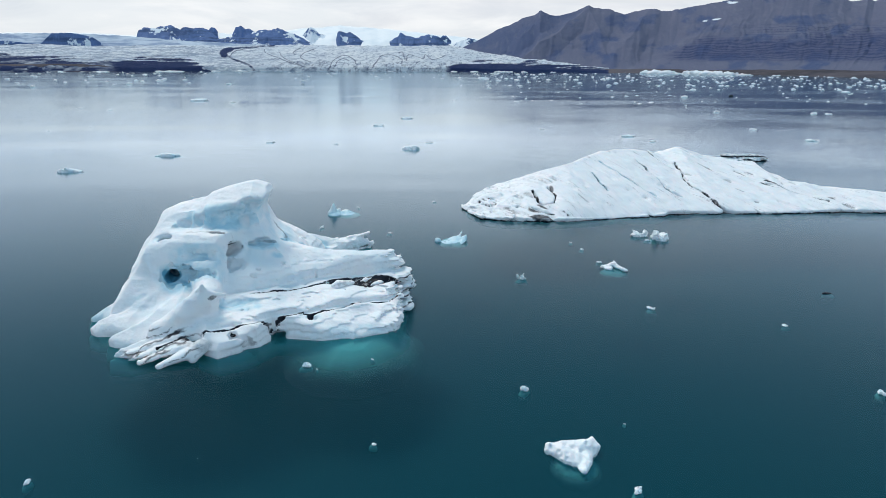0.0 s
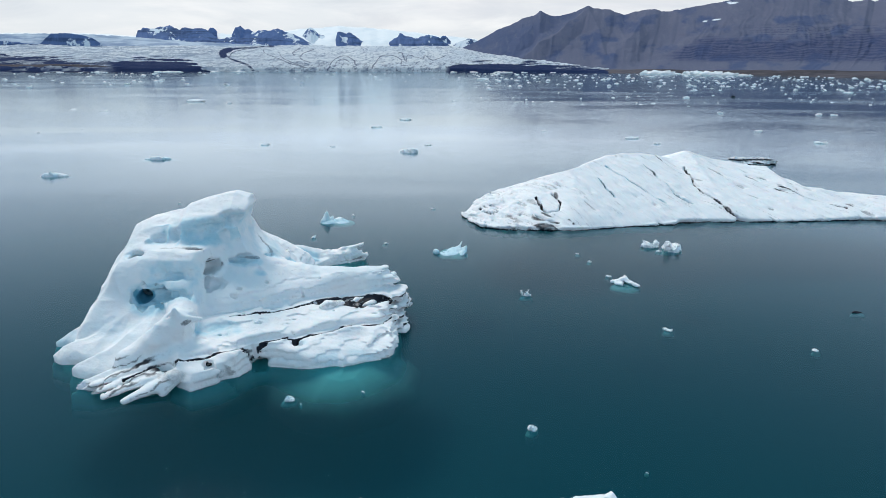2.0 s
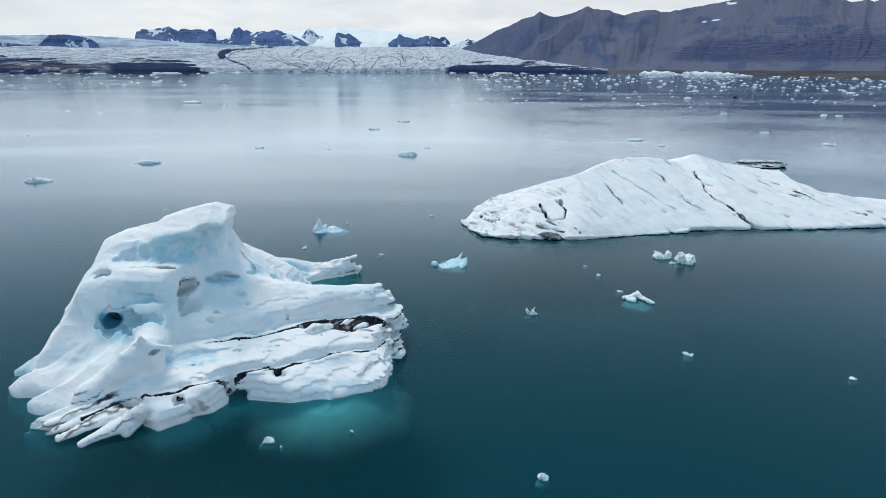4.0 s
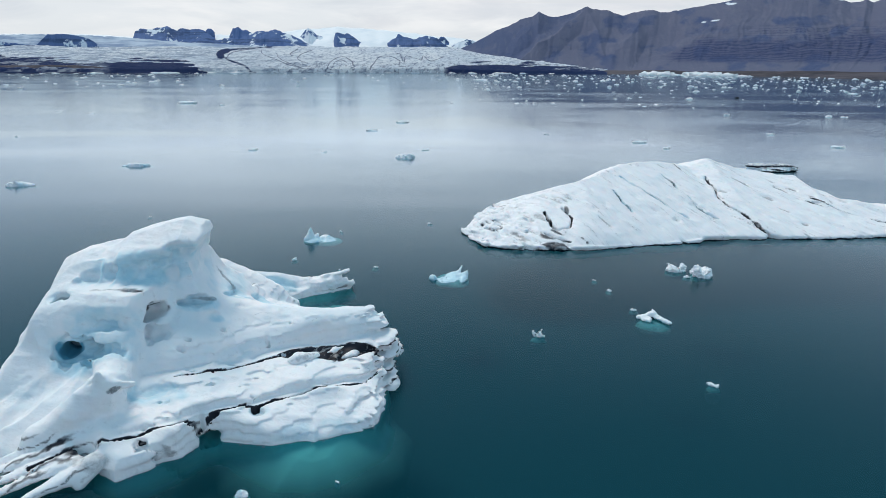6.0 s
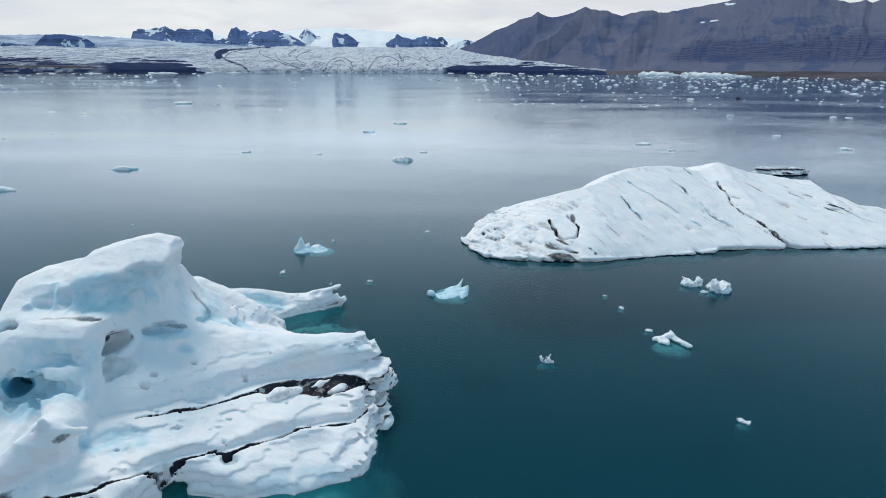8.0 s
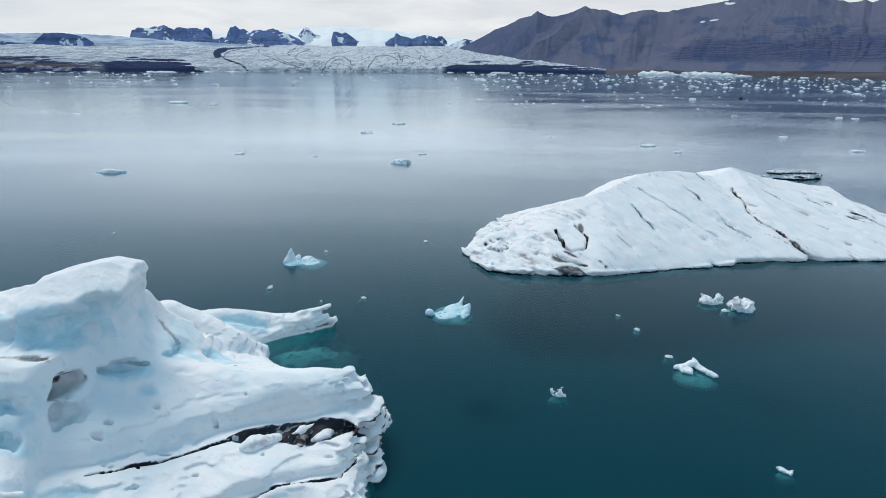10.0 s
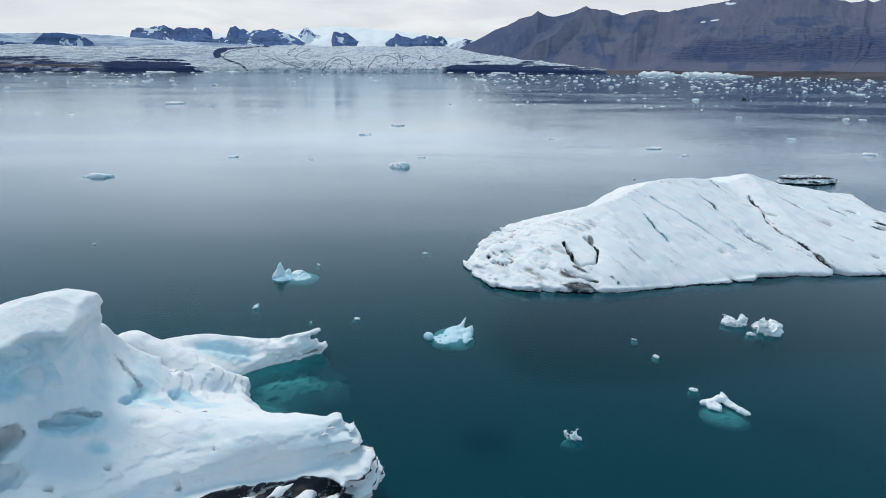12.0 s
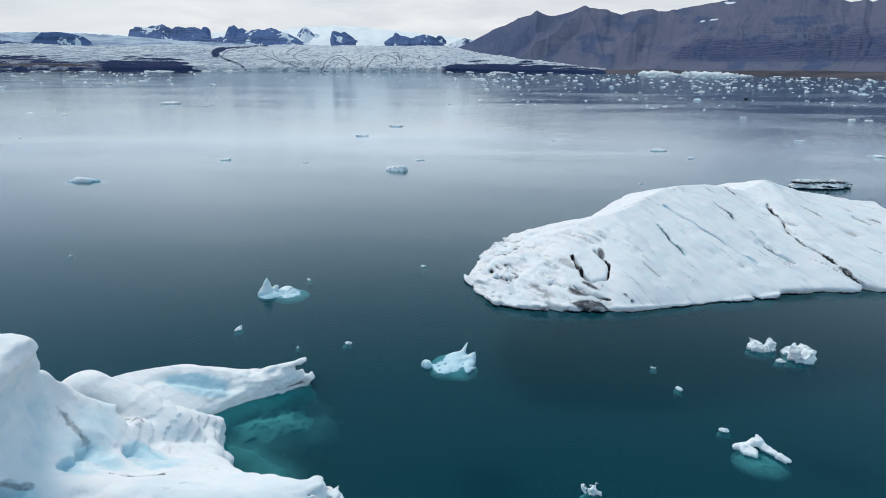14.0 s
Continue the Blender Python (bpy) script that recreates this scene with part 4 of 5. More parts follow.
# ---- floating ice pieces ----
def floe_mesh(seed, size=(2.0, 1.4, 0.7), spikes=2, sunk=1.3, mat=None, ashy=0.0, blue_amount=0.3, step=None, lobes=3):
    """One piece of drifting ice: a flat foot, lobes and a few worn points, wider under water."""
    rng = random.Random(seed)
    lx, ly, lz = size
    step = step or max(lx, ly) / 30
    f = Field((-lx * sunk - 0.4, -ly * sunk - 0.4, -1.5), (lx * sunk + 0.4, ly * sunk + 0.4, lz * 1.6 + 0.3), step)
    k = 0.14 * min(lx, ly, lz * 2)
    f.blob((0, 0, -0.72), (lx * 0.9 * sunk, ly * 0.9 * sunk, 0.68), 0, k)
    for n in range(lobes):
        a = rng.uniform(0, 2 * math.pi)
        q = rng.uniform(0.15, 0.5)
        f.blob((q * lx * math.cos(a), q * ly * math.sin(a), 0.0),
               (lx * rng.uniform(0.35, 0.6), ly * rng.uniform(0.35, 0.6), lz * rng.uniform(0.45, 0.8)), rng.uniform(-30, 30), k)
    for n in range(spikes):
        a = rng.uniform(0, 2 * math.pi)
        q = rng.uniform(0.3, 0.7)
        x, y = q * lx * math.cos(a), q * ly * math.sin(a)
        f.rod((x * 0.8, y * 0.8, 0), 0.34 * min(lx, ly), (x * 1.15, y * 1.15, lz * rng.uniform(0.55, 0.95)), max(0.07 * min(lx, ly), 1.3 * step), k)
    i, x, y, z = f.near(lz)
    c = 1.6 / max(lx, ly)
    chip = np.abs(fractal(x, y, z, c * 2, 3, seed))
    f.d[i] += ((0.2 * lz * fractal(x, y, z, c, 3, seed + 50) + 0.35 * lz * (chip - 0.3)) * smooth(z, -0.5, 0.0)).astype(np.float32)
    v, quads = f.mesh("floe")
    me = mesh_of("floe", v, quads)
    wob = fractal(v[:, 0], v[:, 1], v[:, 2], c * 1.5, 3, seed + 9)
    paint(me, "ash", ashy * smooth(wob + 1.1 * (ashy > 0.6) - 0.9 * (ashy > 0.6) * smooth(v[:, 2], 0.5 * lz, 0.9 * lz), -0.1, 0.5))
    paint(me, "blue_ice", np.clip(blue_amount + 0.4 * wob, 0, 1))
    two_ices(me, mat or ICE_FLOE, SUNK_FLOE)
    return me


def floe(me, x, y, turn=0.0, scale=1.0, label="", group="floating ice pieces", low=1.0):
    ob = new("ice_floe", me)
    ob.matrix_world = pose(x, y, 0, 0, 0, turn) @ Matrix.Diagonal((scale, scale, scale * low, 1))
    return tagged(ob, label, "ice floe", group)


def shaped_floe(lo, hi, step, solids, seed, mat=None, blue_amount=0.3, chips=0.25, stripes=0.0):
    """A piece of ice put together from blobs (b), points (r) and melted-out hollows (c)."""
    f = Field(lo, hi, step)
    for kind, p, q, extra in solids:
        if kind == "r":
            f.rod(p, extra[0], q, extra[1], 0.12)
        else:
            f.blob(p, q, extra, 0.12, kind == "c")
    i, x, y, z = f.near(0.6)
    f.d[i] += ((0.12 * fractal(x, y, z, 0.6, 3, seed) + chips * (1.5 * np.abs(lattice_noise(x * 1.0, y * 1.0, z * 1.0, seed + 1)) + np.abs(fractal(x, y, z, 2.0, 2, seed + 2)) - 0.85)) * smooth(z, -0.7, 0.1)).astype(np.float32)
    v, quads = f.mesh("floe")
    me = mesh_of("floe", v, quads)
    x, y, z = v[:, 0], v[:, 1], v[:, 2]
    wob = fractal(x, y, z, 0.8, 3, seed + 9)
    seam = fractal(x * 0.12, y * 0.3, z * 2.6, 0.8, 3, seed + 4)
    paint(me, "ash", stripes * smooth(seam, -0.25, 0.12) * (1 - 0.75 * smooth(z, 1.2, 1.7)))
    paint(me, "blue_ice", np.clip(blue_amount * (1 - smooth(z, 0.25, 0.7)) + 0.3 * wob, 0, 1))
    two_ices(me, mat or ICE_FLOE, SUNK_FLOE)
    return me


TURQUOISE = shaped_floe((-4, -4, -1.5), (4, 4, 2.2), 0.09, [
    ("b", (0.2, 0.0, -0.55), (2.0, 2.6, 0.66), 25), ("b", (0.6, 1.0, -0.25), (1.3, 1.5, 0.55), -20), ("b", (-0.6, -0.7, -0.5), (1.4, 1.6, 0.62), 0), ("b", (1.5, -0.4, -0.1), (0.5, 1.5, 0.45), -8),
    ("r", (1.0, 1.7, 0), (1.5, 2.4, 0.8), (0.4, 0.06)), ("r", (1.7, 0.6, 0), (2.15, 0.9, 0.7), (0.6, 0.08)), ("r", (1.8, -1.0, 0), (2.0, -1.5, 0.4), (0.3, 0.12)),
    ("b", (-2.2, -0.6, 0.05), (0.36, 0.5, 0.45), 20)], 101, ICE_FLOE_BLUE, 0.9, 0.07)
SPIKED = shaped_floe((-4.4, -4, -1.5), (4.4, 4, 3.2), 0.10, [
    ("b", (0.6, 0.2, -0.55), (2.3, 2.3, 0.68), 10), ("b", (-1.5, -0.4, -0.25), (1.3, 1.4, 0.6), 0), ("b", (0.4, 0.6, -0.2), (1.1, 1.5, 0.72), 20),
    ("r", (-2.0, -0.4, 0.1), (-1.75, -0.3, 2.0), (0.8, 0.05)), ("r", (-1.2, 0.0, 0.1), (-0.9, 0.2, 0.8), (0.4, 0.1)), ("c", (0.9, 0.9, 0.45), (0.16, 1.8, 0.4), -12)], 111, ICE_FLOE_BLUE, 0.85, 0.08)
WING = shaped_floe((-4, -4, -1.6), (4, 4, 2.0), 0.09, [
    ("b", (0.0, -0.6, -0.95), (2.7, 2.4, 0.72), -25), ("r", (0.45, 1.1, 0.4), (2.0, -1.5, 0.1), (0.38, 0.28)), ("r", (-1.9, 0.9, 0.15), (0.4, 1.1, 0.5), (0.2, 0.5)),
    ("b", (-0.8, 0.3, 0.05), (0.7, 0.9, 0.4), 0), ("r", (0.5, 1.2, 0.6), (0.35, 1.5, 1.1), (0.42, 0.06)), ("c", (0.35, -0.9, 0.0), (0.42, 1.1, 0.5), 20)], 121, ICE_FLOE, 0.1, 0.2)
LAYERED = shaped_floe((-8, -4, -1.2), (8, 4, 3.2), 0.16, [
    ("b", (-0.6, 0, 0.2), (6.0, 2.2, 0.95), 0), ("b", (2.0, 0.2, 0.9), (4.2, 1.5, 0.6), -3), ("b", (-3.2, 0.0, 1.2), (3.0, 1.4, 0.55), 4), ("r", (4.5, 0, 0.5), (7.0, -0.2, 0.5), (0.8, 0.25)),
    ("b", (-5.2, -0.4, 1.4), (0.9, 0.8, 0.6), 0), ("c", (-1.0, -1.5, 1.0), (3.6, 0.7, 0.22), 0)], 131, ICE_FLOE, 0.0, 0.5, 1.0)
WEDGE = shaped_floe((-3, -3, -1.4), (3, 3, 1.6), 0.075, [
    ("b", (0.1, -0.2, -0.85), (1.75, 1.85, 0.72), 0), ("r", (-1.3, 0.8, 0.2), (1.3, 0.7, 0.25), (0.5, 0.6)), ("r", (-0.8, 0.5, 0.1), (0.3, -1.4, 0.0), (0.6, 0.25)),
    ("r", (1.1, 0.5, 0.1), (0.3, -1.4, 0.0), (0.6, 0.25)), ("b", (0.1, 0.0, 0.05), (1.1, 0.9, 0.42), 0)],
    141, ICE_FLOE, 0.1, 0.18)
floe(TURQUOISE, 1.4, 87.6, 0, 1, "clear turquoise ice floe half awash with small white points")
floe(floe_mesh(2, (1.6, 1.3, 1.0), 3, 1.05, ICE_FLOE, 0.25, 0.1), 30.6, 90.6, 10, 1, "small knobbly grey-white ice floe with dirty folds")
floe(floe_mesh(3, (2.0, 1.5, 1.3), 5, 1.05, ICE_FLOE, 0.15, 0.1), 33.2, 88.9, 40, 1, "jagged white ice floe with dirty specks")
floe(floe_mesh(4, (0.55, 0.4, 0.35), 1, 1.1), 30.9, 88.0, 0, 1, "small white ice lump beside jagged floes")
floe(WING, 22.1, 74.4, 0, 0.7, "white wing-shaped ice floe with turquoise submerged foot")
floe(floe_mesh(6, (0.5, 0.35, 0.3), 1, 1.3), 21.0, 77.2, 0, 1, "small white ice lump half awash")
floe(SPIKED, -17.5, 104.8, 0, 1, "pale turquoise ice floe with one white spike")
floe(floe_mesh(8, (0.75, 0.45, 0.7), 2, 1.3, ICE_FLOE, 0.0, 0.2), 9.6, 70.3, 0, 1, "tiny sail-shaped ice floe half awash")
floe(floe_mesh(9, (5.8, 1.7, 1.3), 1, 1.05, ICE_FLOE, 0.0, 0.4), -78.9, 174.6, 12, 1, "long flat pale ice floe")
floe(floe_mesh(10, (4.2, 1.5, 1.1), 1, 1.05, ICE_FLOE, 0.0, 0.2), -90.2, 147.2, 8, 1, "long flat white ice floe")
floe(floe_mesh(11, (3.2, 2.0, 1.3), 3, 1.1, ICE_FLOE, 0.0, 0.1), -9.9, 191.0, -20, 1, "white ice floe with worn points")
floe(floe_mesh(12, (3.4, 1.6, 1.0), 2, 1.1, ICE_FLOE, 0.0, 0.2), -26.8, 268, 0, 1, "white ice floe on calm water")
floe(LAYERED, 84.6, 170.3, 0, 1, "flat ash-blackened ice floe streaked with white")
floe(WEDGE, 8.6, 34.4, 0, 1, "white wedge of ice with pale submerged rim")
floe(floe_mesh(15, (0.62, 0.45, 0.35), 1, 1.2), -12.25, 47.5, 10, 1, "small white ice lump beside the iceberg")
floe(floe_mesh(16, (0.55, 0.4, 0.4), 2, 1.3), 6.45, 43.5, 50, 1, "small jagged ice lump half awash")
small = [floe_mesh(20 + k, (0.5, 0.32, 0.26), 1 + k % 2, 1.25, ICE_FLOE, 0.0, 0.2) for k in range(4)]
small_places = [(-5.1, 35.9, 0.55), (11.9, 31.0, 1.0), (-26.5, 31.8, 0.8), (22.6, 60.8, 1.2), (34.9, 56.4, 0.9), (35.4, 43.1, 1.2), (-11.1, 46.8, 0.3), (-6.5, 48.7, 0.4),
                (-8.4, 91.6, 1.0), (-19.6, 94.7, 1.3), (19.9, 83.1, 0.9), (19.1, 86.7, 0.6), (-1.5, 114.8, 1.1), (-12.9, 90.7, 0.5), (-15.5, 109.4, 0.9), (13.2, 38.5, 0.25), (-50, 118.8, 0.7)]
for n, (x, y, s) in enumerate(small_places):
    floe(small[n % 4], x, y, 47 * n, s, "small white ice lump half awash")
wide = [floe_mesh(34 + k, (1.6, 1.0, 0.6), k + 1, 1.1, ICE_FLOE, 0.0, 0.3) for k in range(3)]
wide_places = [(70.5, 231, 1.9), (74.2, 215.8, 1.4), (133, 220, 1.9), (-17.4, 306.6, 2.2), (-57.9, 206.8, 1.4), (-35.2, 203.5, 0.8), (-4.2, 208.6, 0.9), (212, 354, 2.6), (219, 351, 1.6), (131.5, 260, 1.3),
               (210.5, 539, 4.2), (432, 668, 3.8), (-174, 453, 4.5), (-144, 432.5, 1.8), (42, 257.5, 1.0), (83.8, 1265, 9.0)]
for n, (x, y, s) in enumerate(wide_places):
    floe(wide[n % 3], x, y, 61 * n, s, "white ice floe on calm water", low=0.7)
floe(floe_mesh(38, (2.2, 1.2, 1.0), 2, 1.02, ICE_FLOE, 1.0, 0.0), 260.5, 561, 20, 1.6, "ash-black lump of ice")
floe(floe_mesh(30, (0.9, 0.3, 0.2), 0, 1.05, ICE_FLOE, 1.0, 0.0), 44.9, 65.6, -10, 1, "thin ash-black ice sliver")

# stranded ice along the far shore
bank = [floe_mesh(60 + k, (3.4, 1.4, 0.9), 2 + k, 1.0, ICE, 0.0, 0.0, 0.2, 5) for k in range(3)]
bank_rng = random.Random(12)
for u, size in ((-700, 3), (-676, 5), (-640, 3), (-606, 6), (-596, 4), (-500, 7), (-484, 9), (-465, 6), (-400, 6), (-355, 7), (-255, 4), (-90, 4), (24, 5), (60, 6), (105, 8), (120, 6), (150, 5), (200, 4),
                (372, 11), (388, 16), (402, 12), (425, 8), (446, 12), (462, 14), (480, 16), (498, 12), (520, 11), (545, 9), (600, 5), (650, 6), (700, 5), (742, 4)):
    y = np.interp(u, (-784, -484, -244, 16, 256, 516, 784), (1850, 2150, 2480, 2600, 2600, 2100, 1500)) - 60
    floe(bank[bank_rng.randrange(3)], u * y / 1134, y, bank_rng.uniform(-12, 12), size * y / 2100, "white ice bank lying along the far shore", "ice along the far shore", low=0.7 if size < 11 else 1.05)

# pieces scattered over the open lagoon and packed towards the far shore
shapes = [floe_mesh(40 + k, ((2.0, 1.3, 0.8), (2.6, 1.2, 0.6), (1.6, 1.4, 1.1), (3.0, 1.5, 0.5), (1.8, 1.2, 1.4))[k % 5], k % 4, 1.03, ICE_FLOE, 0.0, 0.1 + 0.1 * (k % 3), 0.16) for k in range(8)]
rng = random.Random(5)
placed = 0
while placed < 190:
    y = 170 * math.exp(rng.uniform(0, 2.35))
    bearing = rng.uniform(-0.72, 0.74)
    crowd = 0.10 + (0.9 if bearing > 0.06 and y > 430 else 0.0) - (0.08 if y < 300 else 0)
    if rng.random() > crowd:
        continue
    x = y * bearing
    s = rng.uniform(0.3, 0.8) * (1 + y / 1000) * (1.8 if rng.random() < 0.1 else 1.0)
    if y < 330:
        s *= 0.6
    floe(shapes[rng.randrange(8)], x, y, rng.uniform(0, 360), s, "white ice floe drifting on the lagoon", low=0.55)
    placed += 1


def brash():
    """The countless small pieces towards the far shore, in one mesh."""
    rng = random.Random(9)
    verts, faces = [], []
    for n in range(620):
        y = 700 * math.exp(rng.uniform(0.0, 1.0) ** 0.75 * 1.15)
        bearing = rng.uniform(0.05, 0.76) if rng.random() < 0.8 else rng.uniform(-0.72, 0.1)
        x = y * bearing
        s = rng.uniform(0.3, 1.15) ** 2.2 * (0.9 + y / 900)
        base = len(verts)
        ring = 6
        for lvl, (r, h) in enumerate(((1.0, -0.15), (0.9, 0.35), (0.42, 0.85))):
            for k in range(ring):
                a = 2 * math.pi * k / ring
                q = r * s * rng.uniform(0.6, 1.2)
                verts.append((x + 2.0 * q * math.cos(a), y + q * math.sin(a), h * s * rng.uniform(0.35, 1.1)))
        for lvl in (0, 1):
            for k in range(ring):
                a, b = base + lvl * ring + k, base + lvl * ring + (k + 1) % ring
                faces.append((a, b, b + ring, a + ring))
        faces.append(tuple(base + 2 * ring + k for k in range(ring)))
    me = bpy.data.meshes.new("brash_ice")
    me.from_pydata(verts, [], faces)
    me.materials.append(ICE_FLOE)
    tagged(new("brash_ice", me), "scattered small white ice pieces towards the far shore", "ice", kind="stuff")


brash()


# ---- far shore, glacier and mountains ----
def land(name, rows_u, rows_s, place, mat, label, category, attrs=None, kind="structure"):
    """A sheet of land laid out by bearing u (along the shore) and depth s (0 at its foot)."""
    u, s = np.meshgrid(rows_u, rows_s, indexing="ij")
    x, y, z = place(u, s)
    nu, ns = u.shape
    verts = np.stack((x.ravel(), y.ravel(), z.ravel()), 1)
    a = (np.arange(nu - 1)[:, None] * ns + np.arange(ns - 1)[None, :]).ravel()
    faces = np.stack((a, a + ns, a + ns + 1, a + 1), 1)
    me = mesh_of(name, verts, faces)
    if attrs is not None:
        for key, value in attrs(u, s, x, y, z).items():
            paint(me, key, value.ravel())
    me.materials.append(mat)
    return tagged(new(name, me), label, category, kind=kind)


def shore(u):
    """Distance of the far shore for a bearing."""
    return np.interp(u, (-900, -784, -484, -244, 16, 256, 516, 784, 1000), (1700, 1850, 2150, 2480, 2600, 2600, 2100, 1500, 1350))


def rise(y, slope):
    """Height that rises by a slope of 1/1185 units above eye level at distance y."""
    return 25 + y * slope / 1185


def glacier_place(u, s):
    front = shore(u) + 12
    y = front + (4350 - front) * s
    slope = np.interp(u, (-900, -244, 16, 60, 100, 171, 220, 280, 300), (33, 33, 33, 26, 21.5, 15, 9, 0.5, -4))
    full = rise(4350, slope)
    lobe = np.interp(u, (-900, -500, -420, -300, 20, 60, 256, 300), (10, 10, 11, 13, 13, 11, 6, 2))
    z = lobe * smooth(s, 0.0, 0.01) + (full - lobe) * s ** 0.8
    x = u * y / 1134
    z = z + 6 * fractal(x, y, 0 * x, 0.004, 4, 3) * smooth(s, 0, 0.05) + 5 * np.abs(fractal(x, y, 0 * x, 0.02, 3, 7)) * smooth(s, 0, 0.02)
    z = np.where(s <= 0, -4, z)
    return x, y, z


def glacier_ash(u, s, x, y, z):
    """Debris on the ice, laid out by bearing u and by rise v above the horizon."""
    v = (z - 25) * 1185 / y
    wob = fractal(u, v * 3, 0 * u, 0.03, 4, 5)
    flow = fractal(u * 0.10, v * 1.6 - 0.035 * u, 0 * u, 0.32, 4, 8, 0.65)

    def curve(points, inner, outer, amount):
        ends = [points[0]] + points + [points[-1]]
        bent = []
        for a, b, c, d in zip(ends, ends[1:], ends[2:], ends[3:]):
            for k in range(5):
                s1 = k / 5
                bent.append(tuple(0.5 * (2 * b[n] + (c[n] - a[n]) * s1 + (2 * a[n] - 5 * b[n] + 4 * c[n] - d[n]) * s1 ** 2 + (3 * b[n] - a[n] - 3 * c[n] + d[n]) * s1 ** 3) for n in (0, 1)))
        bent.append(points[-1])
        gap = to_line(u + 3 * wob, 1.6 * v, 0 * u, [(a, 1.6 * b, 0.0) for a, b in bent])
        return amount * (1 - smooth(gap, inner, outer))

    # dark stripes and the black lens along the west shore
    edge = np.interp(u, (-824, -765, -706, -667, -617, -578, -538, -499, -460, -435, -418, -395), (16.3, 15.7, 13.0, 8.2, 4.5, 3.7, 8.9, 10.2, 7.4, 2.5, -7.4, -18.2))
    depth = edge - v + 1.5 * wob
    ash = smooth(depth + 5 * flow, -2.0, 3.0) * (0.62 + 0.5 * smooth(flow, -0.2, 0.2) * smooth(-u, 580, 640) + 0.5 * smooth(u, -600, -560))
    ash = np.maximum(ash, 0.75 * smooth(flow, 0.05, 0.45) * smooth(depth, -13, -1) * smooth(-u, 430, 520))
    ash = np.maximum(ash, 0.4 * smooth(flow, 0.1, 0.5) * smooth(-u, 300, 480) * smooth(v, 24, 31))
    # the winding medial moraine
    ash = np.maximum(ash, curve([(-333, -9.9), (-345, 0.0), (-366, 9.9), (-380, 17.8), (-383, 22.8), (-371, 26.9), (-341, 30.1), (-297, 33.3)], 1.0, 4.0, 0.95) * (0.55 + 0.45 * smooth(flow, -0.3, 0.1)))
    ash = np.maximum(ash, curve([(-382, 15.8), (-383, 21.8), (-373, 25.9)], 4.5, 9, 1.0))
    # dark foot of the eastern lobe
    rim = np.interp(u, (-6, 6, 24, 73, 122, 172, 221, 270, 310), (-12.0, 1.0, 5.1, 8.4, 9.7, 8.0, 4.3, 0.5, -4.2))
    ash = np.maximum(ash, 1.0 * smooth(rim - 2.5 - v + 1.2 * wob + 5 * flow * smooth(u, 20, 60), -2.0, 2.6) * smooth(u, 0, 20))
    # fine looped bands of old ash
    for points in ([(-312, 26.2), (-304, 18.3), (-282, 9.4), (-262, 1.5), (-238, -5.3)],
                   [(-282, 21.4), (-280, 13.4), (-267, 6.5), (-248, -1.4)],
                   [(-250, 29.6), (-260, 21.5), (-257, 16.5)],
                   [(-225, 27.7), (-243, 20.6), (-248, 12.6), (-233, 4.7)],
                   [(-198, -5.1), (-191, 6.9), (-176, 15.0), (-164, 16.1), (-154, 10.1), (-148, 0.2)],
                   [(-119, -3.7), (-113, 9.4), (-103, 17.4), (-85, 17.5), (-71, 10.6), (-67, 1.6)],
                   [(-75, 21.6), (-69, 22.6), (-63, 8.6)],
                   [(-60, 7.7), (-57, 18.7), (-40, 14.8), (-29, 11.8), (-24, 18.9), (-12, 9.9), (10, 17.1)],
                   [(-371, 11.9), (-368, 18.9), (-356, 25.0), (-321, 30.2)],
                   [(-188, -3.1), (-181, 7.0), (-170, 11.0), (-160, 7.1)]):
        ash = np.maximum(ash, curve(points, 0.3, 1.8, 0.75))
    # crumbled front
    crumble = np.abs(fractal(u, v * 1.5, 0 * u, 0.22, 3, 15))
    ash = np.maximum(ash, 0.62 * (1 - smooth(crumble, 0.05, 0.3)) * smooth(12 - v, 0, 9) * smooth(u, -330, -290))
    stripe = fractal(u * 0.08, v * 2.2 - 0.02 * u + 2 * wob, 0 * u, 0.55, 4, 18, 0.7)
    stripe = smooth(stripe, -0.1, 0.5) * (0.2 + 0.8 * smooth(-u, 250, 420))
    return {"ash": ash, "stripe": stripe}


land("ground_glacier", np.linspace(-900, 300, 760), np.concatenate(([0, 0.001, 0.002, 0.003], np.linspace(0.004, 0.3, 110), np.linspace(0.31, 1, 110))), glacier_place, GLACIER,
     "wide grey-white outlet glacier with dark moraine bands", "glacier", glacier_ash)


